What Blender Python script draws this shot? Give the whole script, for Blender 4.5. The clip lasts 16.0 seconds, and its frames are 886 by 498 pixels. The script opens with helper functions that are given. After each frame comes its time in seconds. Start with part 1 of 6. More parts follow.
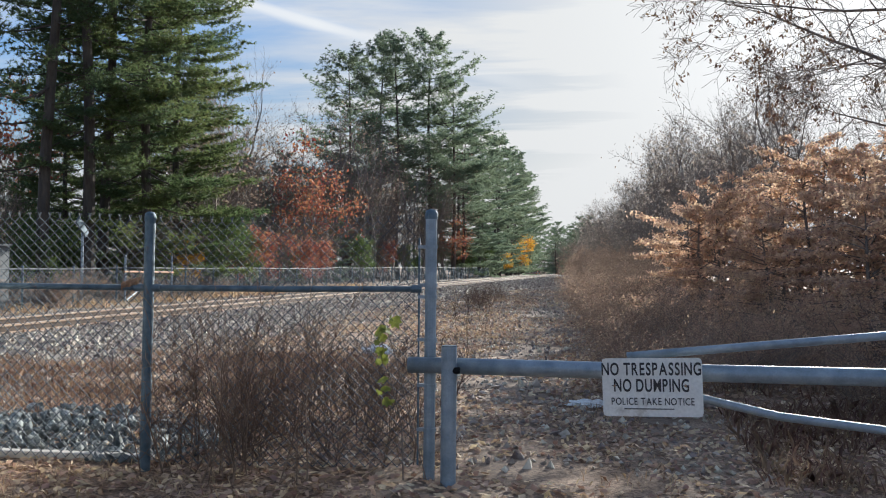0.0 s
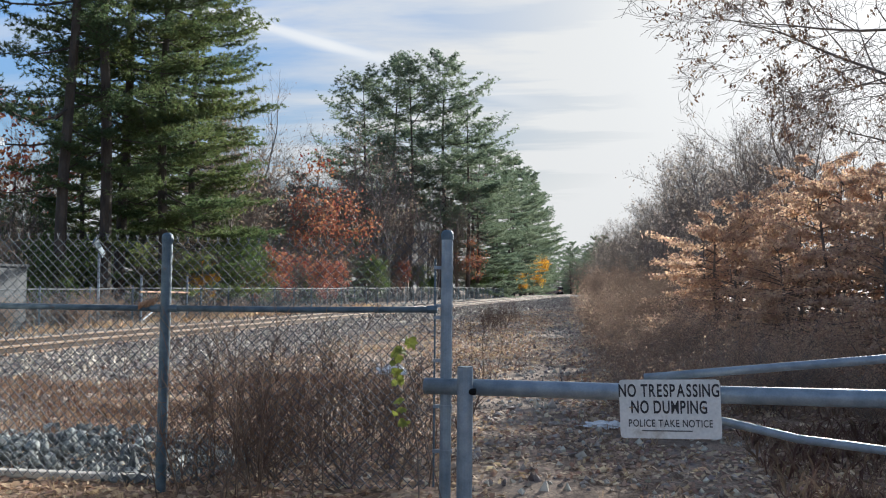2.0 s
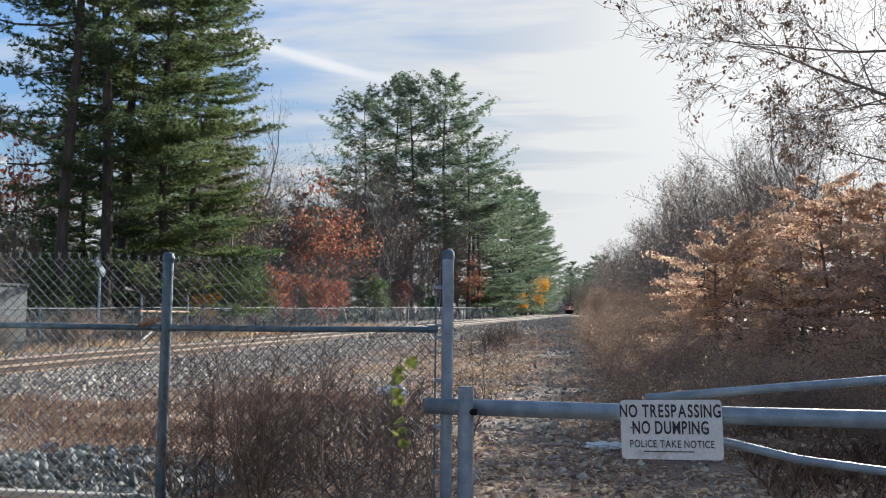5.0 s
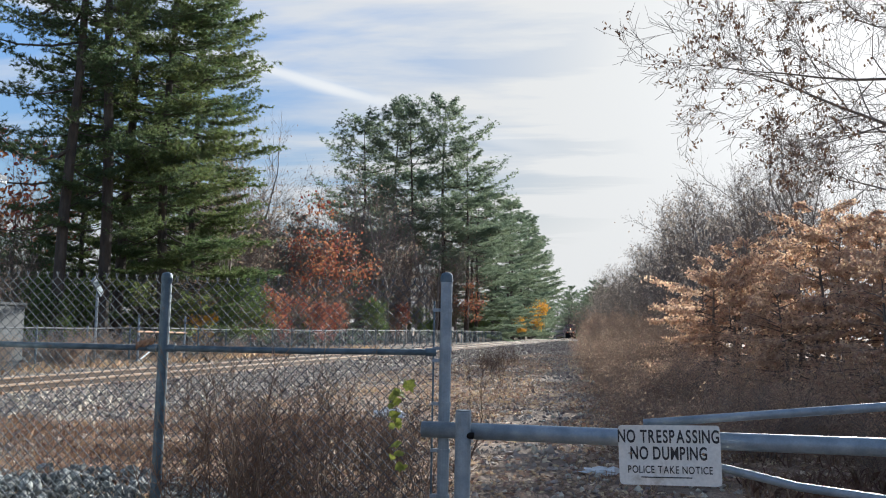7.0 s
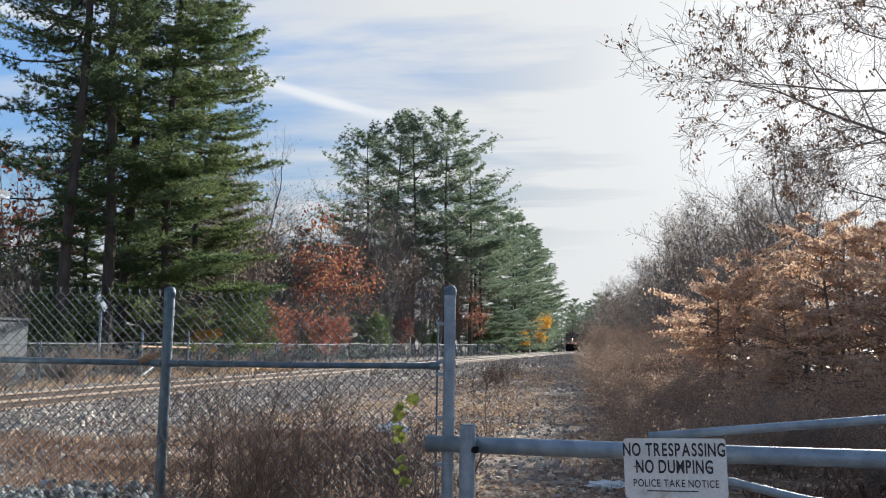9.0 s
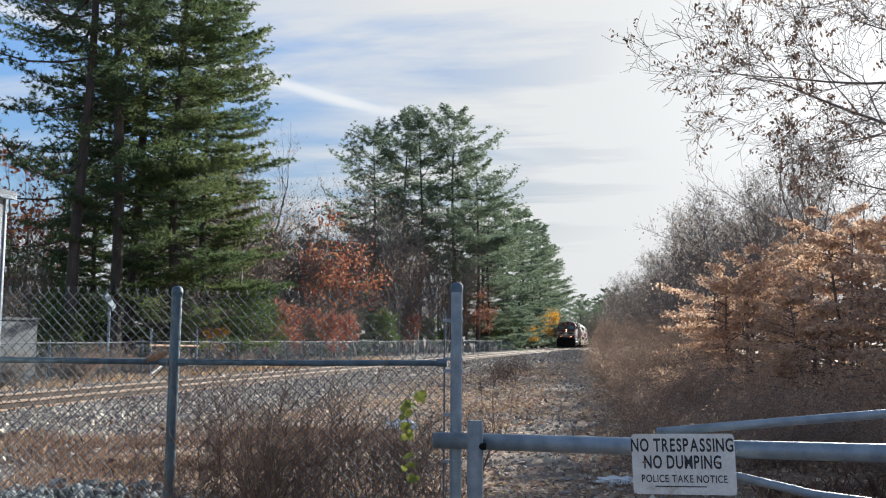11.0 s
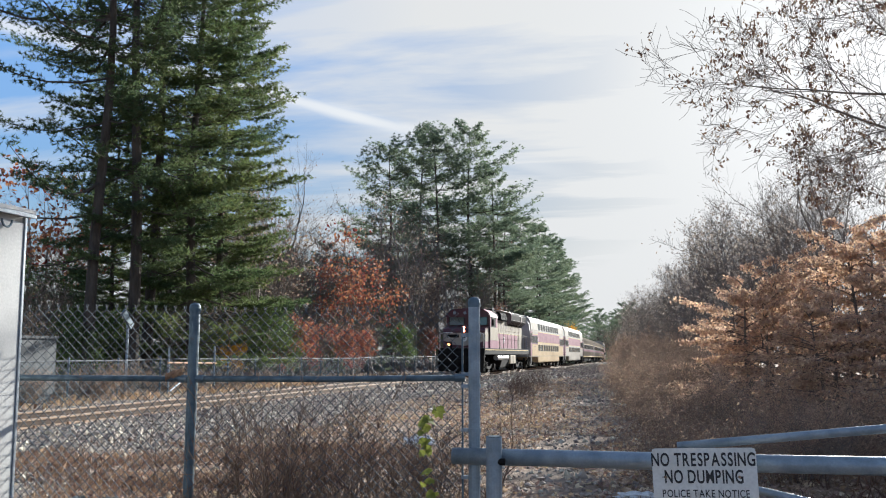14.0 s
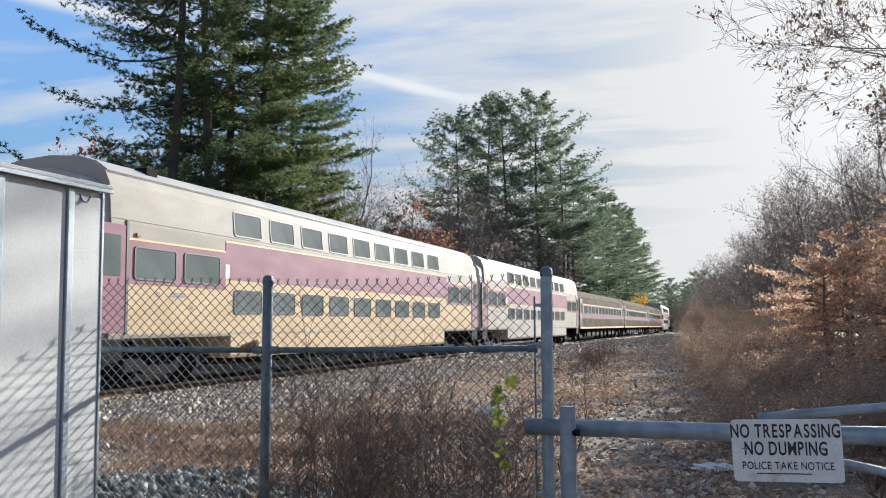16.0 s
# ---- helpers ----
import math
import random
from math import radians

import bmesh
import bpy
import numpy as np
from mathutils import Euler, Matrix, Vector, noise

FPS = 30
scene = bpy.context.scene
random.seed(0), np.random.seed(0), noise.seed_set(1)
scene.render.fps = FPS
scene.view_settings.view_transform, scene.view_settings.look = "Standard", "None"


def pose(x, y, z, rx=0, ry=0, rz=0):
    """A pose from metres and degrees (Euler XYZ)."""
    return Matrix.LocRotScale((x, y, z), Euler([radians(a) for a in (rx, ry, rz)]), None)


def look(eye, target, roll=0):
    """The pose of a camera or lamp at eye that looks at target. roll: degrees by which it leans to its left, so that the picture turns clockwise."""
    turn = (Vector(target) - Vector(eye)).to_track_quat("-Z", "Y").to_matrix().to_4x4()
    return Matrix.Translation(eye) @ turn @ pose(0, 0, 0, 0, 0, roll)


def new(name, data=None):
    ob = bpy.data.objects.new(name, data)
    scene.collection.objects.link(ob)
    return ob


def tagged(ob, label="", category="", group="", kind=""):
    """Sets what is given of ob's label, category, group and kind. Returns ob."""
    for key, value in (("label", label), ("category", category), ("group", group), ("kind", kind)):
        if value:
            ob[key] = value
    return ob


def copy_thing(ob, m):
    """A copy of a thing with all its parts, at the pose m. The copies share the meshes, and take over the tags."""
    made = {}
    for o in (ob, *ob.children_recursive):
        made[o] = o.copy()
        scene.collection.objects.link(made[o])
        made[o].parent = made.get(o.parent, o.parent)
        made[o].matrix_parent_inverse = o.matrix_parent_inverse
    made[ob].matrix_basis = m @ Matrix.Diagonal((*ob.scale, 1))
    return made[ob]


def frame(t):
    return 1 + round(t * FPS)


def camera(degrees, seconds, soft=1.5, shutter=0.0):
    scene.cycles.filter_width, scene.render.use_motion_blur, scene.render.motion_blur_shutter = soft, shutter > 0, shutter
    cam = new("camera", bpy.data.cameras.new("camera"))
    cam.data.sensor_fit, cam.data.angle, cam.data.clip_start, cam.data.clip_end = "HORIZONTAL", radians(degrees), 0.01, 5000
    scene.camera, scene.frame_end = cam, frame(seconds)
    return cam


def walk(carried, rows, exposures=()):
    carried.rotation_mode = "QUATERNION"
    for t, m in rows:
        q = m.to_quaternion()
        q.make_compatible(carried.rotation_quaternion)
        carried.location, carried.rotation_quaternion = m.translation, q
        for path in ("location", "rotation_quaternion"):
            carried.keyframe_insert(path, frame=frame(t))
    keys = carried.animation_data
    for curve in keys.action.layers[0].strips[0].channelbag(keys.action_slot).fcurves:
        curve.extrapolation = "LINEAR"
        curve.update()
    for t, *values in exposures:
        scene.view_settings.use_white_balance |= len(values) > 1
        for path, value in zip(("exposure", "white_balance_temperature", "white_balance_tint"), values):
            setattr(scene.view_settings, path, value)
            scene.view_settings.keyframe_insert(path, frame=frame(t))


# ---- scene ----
cam = camera(51.0, 16.0, soft=1.1)
PATH = [
    (0, (0.071, -0.036, 1.433), (-0.316, 1.926, 1.469), 0.5),
    (0.5, (0.068, -0.036, 1.436), (-0.323, 1.925, 1.485), 0.3),
    (1, (0.066, -0.045, 1.439), (-0.332, 1.915, 1.495), 0.4),
    (1.5, (0.062, -0.041, 1.437), (-0.344, 1.916, 1.507), 0.5),
    (2, (0.06, -0.038, 1.437), (-0.357, 1.916, 1.516), 0.5),
    (2.5, (0.061, -0.039, 1.432), (-0.359, 1.915, 1.517), 0.6),
    (3, (0.06, -0.038, 1.434), (-0.355, 1.916, 1.525), 0.5),
    (3.5, (0.063, -0.041, 1.436), (-0.354, 1.913, 1.539), 0.5),
    (4, (0.06, -0.042, 1.437), (-0.358, 1.911, 1.542), 0.5),
    (6.5, (0.058, -0.041, 1.436), (-0.358, 1.908, 1.598), 0.9),
    (7, (0.057, -0.043, 1.434), (-0.358, 1.906, 1.605), 1.1),
    (7.5, (0.055, -0.038, 1.433), (-0.363, 1.909, 1.611), 1.0),
    (8, (0.056, -0.043, 1.434), (-0.363, 1.904, 1.617), 0.9),
    (8.5, (0.055, -0.035, 1.434), (-0.364, 1.911, 1.627), 0.9),
    (10.8, (0.06, -0.025, 1.433), (-0.376, 1.916, 1.64), 0.4),
    (11, (0.061, -0.027, 1.437), (-0.376, 1.915, 1.629), 0.4),
    (11.5, (0.056, -0.024, 1.435), (-0.386, 1.919, 1.608), 0.6),
    (12, (0.054, -0.025, 1.431), (-0.391, 1.917, 1.604), 0.5),
    (12.5, (0.053, -0.023, 1.431), (-0.396, 1.918, 1.605), 0.2),
    (13, (0.056, -0.033, 1.433), (-0.401, 1.905, 1.626), 0.3),
    (13.5, (0.058, -0.017, 1.43), (-0.404, 1.917, 1.651), 0.4),
    (14, (0.054, -0.021, 1.433), (-0.416, 1.91, 1.658), -0.0),
    (14.5, (0.051, -0.019, 1.434), (-0.44, 1.91, 1.632), -0.2),
    (15, (0.041, -0.007, 1.433), (-0.482, 1.916, 1.603), -0.5),
    (15.5, (0.026, 0.033, 1.429), (-0.556, 1.94, 1.591), -0.5),
    (16, (0.02, 0.029, 1.429), (-0.592, 1.926, 1.593), -0.3),
]
walk(cam, [(t, look(eye, target, roll)) for t, eye, target, roll in PATH], exposures=[(0.0, 1.45, 5780, 6), (16.0, 1.45, 5780, 6)])

# ---------- light ----------
SUN_AZ, SUN_EL = 16.0, 16.8          # degrees right of the track's direction, above the horizon
SUN_DIR = Vector((math.sin(radians(SUN_AZ)) * math.cos(radians(SUN_EL)),
                  math.cos(radians(SUN_AZ)) * math.cos(radians(SUN_EL)), math.sin(radians(SUN_EL))))

sun = new("sun", bpy.data.lights.new("sun", "SUN"))
sun.data.energy, sun.data.angle, sun.data.color = 5.0, radians(0.6), (1.0, 0.91, 0.79)
sun.matrix_world = look(SUN_DIR * 100, (0, 0, 0))


def build_sky():
    """Clear blue sky with thin high cloud that brightens round the sun, and one vapour trail."""
    w = bpy.data.worlds.new("sky")
    scene.world = w
    w.use_nodes = True
    nt = w.node_tree
    nt.nodes.clear()
    N, L = nt.nodes.new, nt.links.new

    def math_node(op, a, b=None, clamp=False):
        n = N("ShaderNodeMath")
        n.operation, n.use_clamp = op, clamp
        for i, v in enumerate((a, b)):
            if v is None:
                continue
            if isinstance(v, (int, float)):
                n.inputs[i].default_value = v
            else:
                L(v, n.inputs[i])
        return n.outputs[0]

    def dot_with(vec, v):
        n = N("ShaderNodeVectorMath")
        n.operation = "DOT_PRODUCT"
        L(vec, n.inputs[0])
        n.inputs[1].default_value = v
        return n.outputs["Value"]

    out, bg = N("ShaderNodeOutputWorld"), N("ShaderNodeBackground")
    sky = N("ShaderNodeTexSky")
    sky.sky_type, sky.sun_disc = "NISHITA", False
    sky.sun_elevation, sky.sun_rotation = radians(SUN_EL), radians(SUN_AZ)
    sky.air_density, sky.dust_density, sky.ozone_density = 1.0, 0.8, 1.6
    tc = N("ShaderNodeTexCoord")
    d = tc.outputs["Generated"]
    sep = N("ShaderNodeSeparateXYZ")
    L(d, sep.inputs[0])
    # project directions on a high flat layer, so that the cloud thins into bands near the horizon
    zz = math_node("MAXIMUM", math_node("ADD", sep.outputs[2], 0.06), 0.03)
    px, py = math_node("DIVIDE", sep.outputs[0], zz), math_node("DIVIDE", sep.outputs[1], zz)
    comb = N("ShaderNodeCombineXYZ")
    L(px, comb.inputs[0]), L(py, comb.inputs[1])
    mp = N("ShaderNodeMapping")
    mp.inputs["Rotation"].default_value = (0, 0, radians(-28))
    mp.inputs["Scale"].default_value = (0.42, 1.25, 1)
    L(comb.outputs[0], mp.inputs[0])
    nz = N("ShaderNodeTexNoise")
    nz.inputs["Scale"].default_value, nz.inputs["Detail"].default_value = 1.3, 7
    nz.inputs["Roughness"].default_value, nz.inputs["Distortion"].default_value = 0.55, 0.35
    L(mp.outputs[0], nz.inputs["Vector"])
    cover = N("ShaderNodeMapRange")
    cover.inputs["From Min"].default_value, cover.inputs["From Max"].default_value = 0.45, 0.63
    L(nz.outputs["Fac"], cover.inputs["Value"])
    # vapour trail: a narrow great-circle band between two directions
    a = Vector((-0.3622, 0.896, 0.2610)).normalized()
    b = Vector((-0.1833, 0.9603, 0.2144)).normalized()
    n = a.cross(b).normalized()
    tdir = n.cross(a).normalized()
    wob = math_node("MULTIPLY", math_node("SUBTRACT", nz.outputs["Fac"], 0.5), 0.010)
    off = math_node("ABSOLUTE", math_node("ADD", dot_with(d, n), wob))
    band = N("ShaderNodeMapRange")
    band.interpolation_type = "SMOOTHSTEP"
    band.inputs["From Min"].default_value, band.inputs["From Max"].default_value = 0.013, 0.001
    L(off, band.inputs["Value"])
    along = N("ShaderNodeMapRange")
    along.inputs["From Min"].default_value, along.inputs["From Max"].default_value = 0.30, 0.05
    L(dot_with(d, tdir), along.inputs["Value"])
    trail = math_node("MULTIPLY", math_node("MULTIPLY", band.outputs[0], along.outputs[0]), 0.75)
    # forward scattering of the veil round the sun
    c = math_node("MAXIMUM", dot_with(d, SUN_DIR), 0.0)
    glow = math_node("POWER", c, 13.0)
    tight = math_node("POWER", c, 60.0)
    bright = math_node("ADD", math_node("ADD", 4.1, math_node("MULTIPLY", glow, 0.6)), math_node("MULTIPLY", tight, 1.6))
    bright = math_node("ADD", bright, math_node("MULTIPLY", trail, 0.9))
    veil = math_node("MAXIMUM", math_node("MULTIPLY", cover.outputs[0], 0.72), trail)
    # the veil thickens towards the horizon and round the sun
    low = N("ShaderNodeMapRange")
    low.interpolation_type = "SMOOTHSTEP"
    low.inputs["From Min"].default_value, low.inputs["From Max"].default_value = 0.17, 0.04
    L(sep.outputs[2], low.inputs["Value"])
    veil = math_node("ADD", veil, math_node("MULTIPLY", low.outputs[0], 0.6))
    veil = math_node("ADD", veil, math_node("MULTIPLY", glow, 1.7), clamp=True)
    cloud = N("ShaderNodeMix")
    cloud.data_type = "RGBA"
    tint = N("ShaderNodeVectorMath")
    tint.operation = "SCALE"
    tint.inputs[0].default_value = (1.0, 0.928, 0.855)
    L(bright, tint.inputs["Scale"])
    L(veil, cloud.inputs["Factor"])
    dim = N("ShaderNodeVectorMath")
    dim.operation = "MULTIPLY"
    dim.inputs[1].default_value = (0.74, 0.84, 1.0)
    L(sky.outputs[0], dim.inputs[0])
    # the clear sky between the clouds stays below the veil's brightness
    lum = dot_with(dim.outputs[0], (0.3, 0.5, 0.2))
    cap = N("ShaderNodeVectorMath")
    cap.operation = "SCALE"
    L(math_node("MINIMUM", math_node("DIVIDE", 2.3, lum), 1.0), cap.inputs["Scale"])
    L(dim.outputs[0], cap.inputs[0])
    L(cap.outputs[0], cloud.inputs["A"])
    L(tint.outputs[0], cloud.inputs["B"])
    L(cloud.outputs["Result"], bg.inputs["Color"])
    bg.inputs["Strength"].default_value = 0.074
    L(bg.outputs[0], out.inputs[0])


build_sky()


# ---------- materials ----------
def mat(name, a, b, scale=8.0, rough=0.8, metal=0.0, bump=0.15, fine=60.0, wear=None, island=0.0, translucent=0.0,
        stretch=(1, 1, 1), spec=0.3, rnd=0.0):
    """Two-tone surface: a broad mottle between a and b, a fine grain, bump, and optional wear colour in patches."""
    m = bpy.data.materials.new(name)
    m.use_nodes = True
    nt = m.node_tree
    N, L = nt.nodes.new, nt.links.new
    bsdf = nt.nodes["Principled BSDF"]
    out = nt.nodes["Material Output"]
    tc = N("ShaderNodeTexCoord")
    mp = N("ShaderNodeMapping")
    mp.inputs["Scale"].default_value = stretch
    L(tc.outputs["Object"], mp.inputs[0])
    n1, n2 = N("ShaderNodeTexNoise"), N("ShaderNodeTexNoise")
    for n, s, dt in ((n1, scale, 5), (n2, fine, 3)):
        n.inputs["Scale"].default_value, n.inputs["Detail"].default_value = s, dt
        L(mp.outputs[0], n.inputs["Vector"])
    mr = N("ShaderNodeMapRange")
    mr.inputs["From Min"].default_value, mr.inputs["From Max"].default_value = 0.33, 0.67
    L(n1.outputs["Fac"], mr.inputs["Value"])
    mix = N("ShaderNodeMix")
    mix.data_type = "RGBA"
    mix.inputs["A"].default_value, mix.inputs["B"].default_value = (*a, 1), (*b, 1)
    L(mr.outputs[0], mix.inputs["Factor"])
    col = mix.outputs["Result"]
    if wear:
        n3 = N("ShaderNodeTexNoise")
        n3.inputs["Scale"].default_value, n3.inputs["Detail"].default_value = scale * 0.6, 8
        n3.inputs["Roughness"].default_value = 0.7
        L(mp.outputs[0], n3.inputs["Vector"])
        wr = N("ShaderNodeMapRange")
        wr.inputs["From Min"].default_value, wr.inputs["From Max"].default_value = wear[1], wear[1] + 0.12
        L(n3.outputs["Fac"], wr.inputs["Value"])
        mw = N("ShaderNodeMix")
        mw.data_type = "RGBA"
        mw.inputs["B"].default_value = (*wear[0], 1)
        L(col, mw.inputs["A"]), L(wr.outputs[0], mw.inputs["Factor"])
        col = mw.outputs["Result"]
    # grain and per-piece variation act on value
    hsv = N("ShaderNodeHueSaturation")
    L(col, hsv.inputs["Color"])
    vr = N("ShaderNodeMapRange")
    vr.inputs["To Min"].default_value, vr.inputs["To Max"].default_value = 0.8, 1.2
    L(n2.outputs["Fac"], vr.inputs["Value"])
    val = vr.outputs[0]
    for amount, src in ((island, "island"), (rnd, "object")):
        if not amount:
            continue
        if src == "island":
            g = N("ShaderNodeNewGeometry")
            o = g.outputs["Random Per Island"]
        else:
            g = N("ShaderNodeObjectInfo")
            o = g.outputs["Random"]
        r = N("ShaderNodeMapRange")
        r.inputs["To Min"].default_value, r.inputs["To Max"].default_value = 1 - amount, 1 + amount
        L(o, r.inputs["Value"])
        mm = N("ShaderNodeMath")
        mm.operation = "MULTIPLY"
        L(val, mm.inputs[0]), L(r.outputs[0], mm.inputs[1])
        val = mm.outputs[0]
        h = N("ShaderNodeMapRange")
        h.inputs["To Min"].default_value, h.inputs["To Max"].default_value = 0.5 - 0.035 * min(1, amount * 2), 0.5 + 0.035 * min(1, amount * 2)
        L(o, h.inputs["Value"])
        L(h.outputs[0], hsv.inputs["Hue"])
    L(val, hsv.inputs["Value"])
    L(hsv.outputs[0], bsdf.inputs["Base Color"])
    bsdf.inputs["Roughness"].default_value, bsdf.inputs["Metallic"].default_value = rough, metal
    bsdf.inputs["Specular IOR Level"].default_value = spec
    if bump:
        bp = N("ShaderNodeBump")
        bp.inputs["Strength"].default_value, bp.inputs["Distance"].default_value = bump, 0.02
        L(n2.outputs["Fac"], bp.inputs["Height"])
        L(bp.outputs[0], bsdf.inputs["Normal"])
    if translucent:
        tr, ms = N("ShaderNodeBsdfTranslucent"), N("ShaderNodeMixShader")
        L(hsv.outputs[0], tr.inputs["Color"])
        ms.inputs[0].default_value = translucent
        L(bsdf.outputs[0], ms.inputs[1]), L(tr.outputs[0], ms.inputs[2])
        L(ms.outputs[0], out.inputs[0])
    return m


def glow(name, color, strength):
    m = bpy.data.materials.new(name)
    m.use_nodes = True
    b = m.node_tree.nodes["Principled BSDF"]
    b.inputs["Base Color"].default_value = (*color, 1)
    b.inputs["Emission Color"].default_value, b.inputs["Emission Strength"].default_value = (*color, 1), strength
    return m


M = {}
M["galv"] = mat("galvanised_steel", (0.20, 0.245, 0.285), (0.31, 0.36, 0.405), 9, 0.5, 0.35, 0.12, 90, ((0.20, 0.16, 0.13), 0.66))
M["galv_dark"] = mat("weathered_galvanised_steel", (0.07, 0.105, 0.13), (0.135, 0.18, 0.215), 14, 0.6, 0.3, 0.2, 120, ((0.16, 0.10, 0.07), 0.60))
M["wire"] = mat("fence_wire", (0.06, 0.072, 0.085), (0.12, 0.132, 0.145), 5, 0.75, 0.0, 0.0, 40, ((0.17, 0.11, 0.08), 0.62))
M["sign"] = mat("sign_enamel", (0.62, 0.61, 0.57), (0.74, 0.73, 0.69), 4, 0.5, 0.0, 0.05, 50, ((0.40, 0.36, 0.30), 0.58))
M["ink"] = mat("black_ink", (0.02, 0.02, 0.025), (0.05, 0.05, 0.05), 30, 0.6, 0, 0, 90)
M["rust"] = mat("rusty_steel", (0.24, 0.14, 0.085), (0.36, 0.24, 0.15), 6, 0.75, 0.1, 0.2, 60)
M["rail"] = mat("rail_steel", (0.27, 0.18, 0.115), (0.40, 0.29, 0.20), 3, 0.6, 0.15, 0.15, 40)
# darker brown than the rail's head and foot, for strips over the web
M["rail_web"] = mat("dark_brown_web", (0.05, 0.034, 0.025), (0.10, 0.068, 0.048), 4, 0.9, 0, 0.15, 40)
M["rail_top"] = mat("polished_rail_head", (0.35, 0.33, 0.31), (0.5, 0.48, 0.45), 3, 0.3, 0.8, 0.0, 40)
M["tie"] = mat("creosoted_timber", (0.10, 0.075, 0.055), (0.19, 0.15, 0.115), 3, 0.9, 0, 0.3, 30, None, 0, 0, (1, 6, 1), 0.2, 0.2)
M["stone"] = mat("ballast_stone", (0.25, 0.205, 0.165), (0.52, 0.445, 0.365), 7, 0.9, 0, 0.2, 40, None, 0.5)
M["riprap"] = mat("grey_granite_rubble", (0.06, 0.075, 0.075), (0.31, 0.32, 0.295), 5, 0.85, 0, 0.3, 30, ((0.24, 0.19, 0.14), 0.62), 0.1, 0, (1, 1, 1), 0.3, 0.6)
M["rubble"] = mat("small_granite_rubble", (0.05, 0.06, 0.06), (0.26, 0.26, 0.24), 5, 0.85, 0, 0.2, 30, None, 0.6)
M["leaf_tan"] = mat("dead_leaf", (0.37, 0.24, 0.155), (0.60, 0.445, 0.315), 3, 0.8, 0, 0.0, 30, None, 0.4, 0.25)
M["grass_dry"] = mat("dry_grass", (0.34, 0.22, 0.13), (0.48, 0.34, 0.22), 0.8, 0.85, 0, 0.0, 20, None, 0.35, 0.25)
M["twig"] = mat("brown_twig", (0.12, 0.095, 0.08), (0.20, 0.16, 0.135), 4, 0.85, 0, 0.0, 50, None, 0.3)
M["twig_dark"] = mat("dark_brown_twig", (0.11, 0.070, 0.048), (0.22, 0.150, 0.105), 4, 0.85, 0, 0.0, 50, None, 0.3)
# lit copy of the pine needles: sunshine put into a yellower, lighter colour
M["needle_sun"] = mat("sunlit_tint_pine_needles", (0.062, 0.095, 0.040), (0.155, 0.178, 0.062), 0.3, 0.65, 0, 0, 6, None, 0.35, 0.5)
M["brush_twig"] = mat("pale_brown_twig", (0.15, 0.115, 0.092), (0.24, 0.19, 0.155), 4, 0.85, 0, 0.0, 50, None, 0.3)
M["bark"] = mat("grey_brown_bark", (0.045, 0.037, 0.031), (0.095, 0.08, 0.066), 4, 0.95, 0, 0.5, 25, None, 0, 0, (1, 1, 0.3))
M["bark_bare"] = mat("pale_grey_bark", (0.13, 0.11, 0.096), (0.22, 0.192, 0.17), 4, 0.95, 0, 0.4, 25, None, 0, 0, (1, 1, 0.3))
M["needle"] = mat("pine_needles", (0.058, 0.094, 0.049), (0.122, 0.152, 0.062), 0.35, 0.65, 0, 0, 6, None, 0.3, 0.5)
# far needles: distance haze is put into a paler, bluer base colour
M["needle_hazed"] = mat("haze_paled_pine_needles", (0.12, 0.165, 0.115), (0.21, 0.25, 0.155), 0.25, 0.65, 0, 0, 6, None, 0.14, 0.5)
M["leaf_red"] = mat("russet_oak_leaf", (0.21, 0.07, 0.045), (0.32, 0.13, 0.07), 0.7, 0.7, 0, 0, 10, None, 0.4, 0.4)
M["leaf_crimson"] = mat("crimson_leaf", (0.24, 0.07, 0.055), (0.33, 0.14, 0.085), 0.9, 0.7, 0, 0, 10, None, 0.4, 0.4)
M["leaf_yellow"] = mat("yellow_leaf", (0.62, 0.38, 0.035), (0.60, 0.26, 0.03), 0.9, 0.7, 0, 0, 10, None, 0.3, 0.45)
M["leaf_beech"] = mat("tan_clinging_leaf", (0.52, 0.335, 0.215), (0.66, 0.47, 0.33), 0.8, 0.75, 0, 0, 10, None, 0.22, 0.5)
M["leaf_brown"] = mat("brown_withered_leaf", (0.16, 0.115, 0.088), (0.26, 0.195, 0.15), 0.8, 0.8, 0, 0, 10, None, 0.35, 0.55)
M["leaf_grey"] = mat("grey_brown_withered_leaf", (0.19, 0.158, 0.135), (0.29, 0.245, 0.21), 0.8, 0.8, 0, 0, 10, None, 0.3, 0.55)
M["leaf_thicket"] = mat("russet_brown_withered_leaf", (0.25, 0.168, 0.12), (0.37, 0.262, 0.19), 0.8, 0.8, 0, 0, 10, None, 0.35, 0.55)
M["leaf_oak"] = mat("curled_oak_leaf", (0.11, 0.07, 0.05), (0.20, 0.13, 0.09), 0.8, 0.8, 0, 0, 10, None, 0.35, 0.3)
M["leaf_green"] = mat("dull_green_leaf", (0.06, 0.10, 0.03), (0.12, 0.16, 0.05), 0.8, 0.65, 0, 0, 10, None, 0.35, 0.35)
M["vine"] = mat("yellow_green_vine_leaf", (0.12, 0.16, 0.04), (0.32, 0.31, 0.06), 4, 0.6, 0, 0.1, 40, ((0.28, 0.14, 0.05), 0.6), 0.2, 0.45)
M["cab"] = mat("brushed_aluminium_panel", (0.48, 0.475, 0.45), (0.56, 0.55, 0.525), 2, 0.45, 0.0, 0.03, 70)
M["cab_trim"] = mat("aluminium_trim", (0.30, 0.34, 0.38), (0.40, 0.43, 0.46), 5, 0.4, 0.5, 0.05, 70)
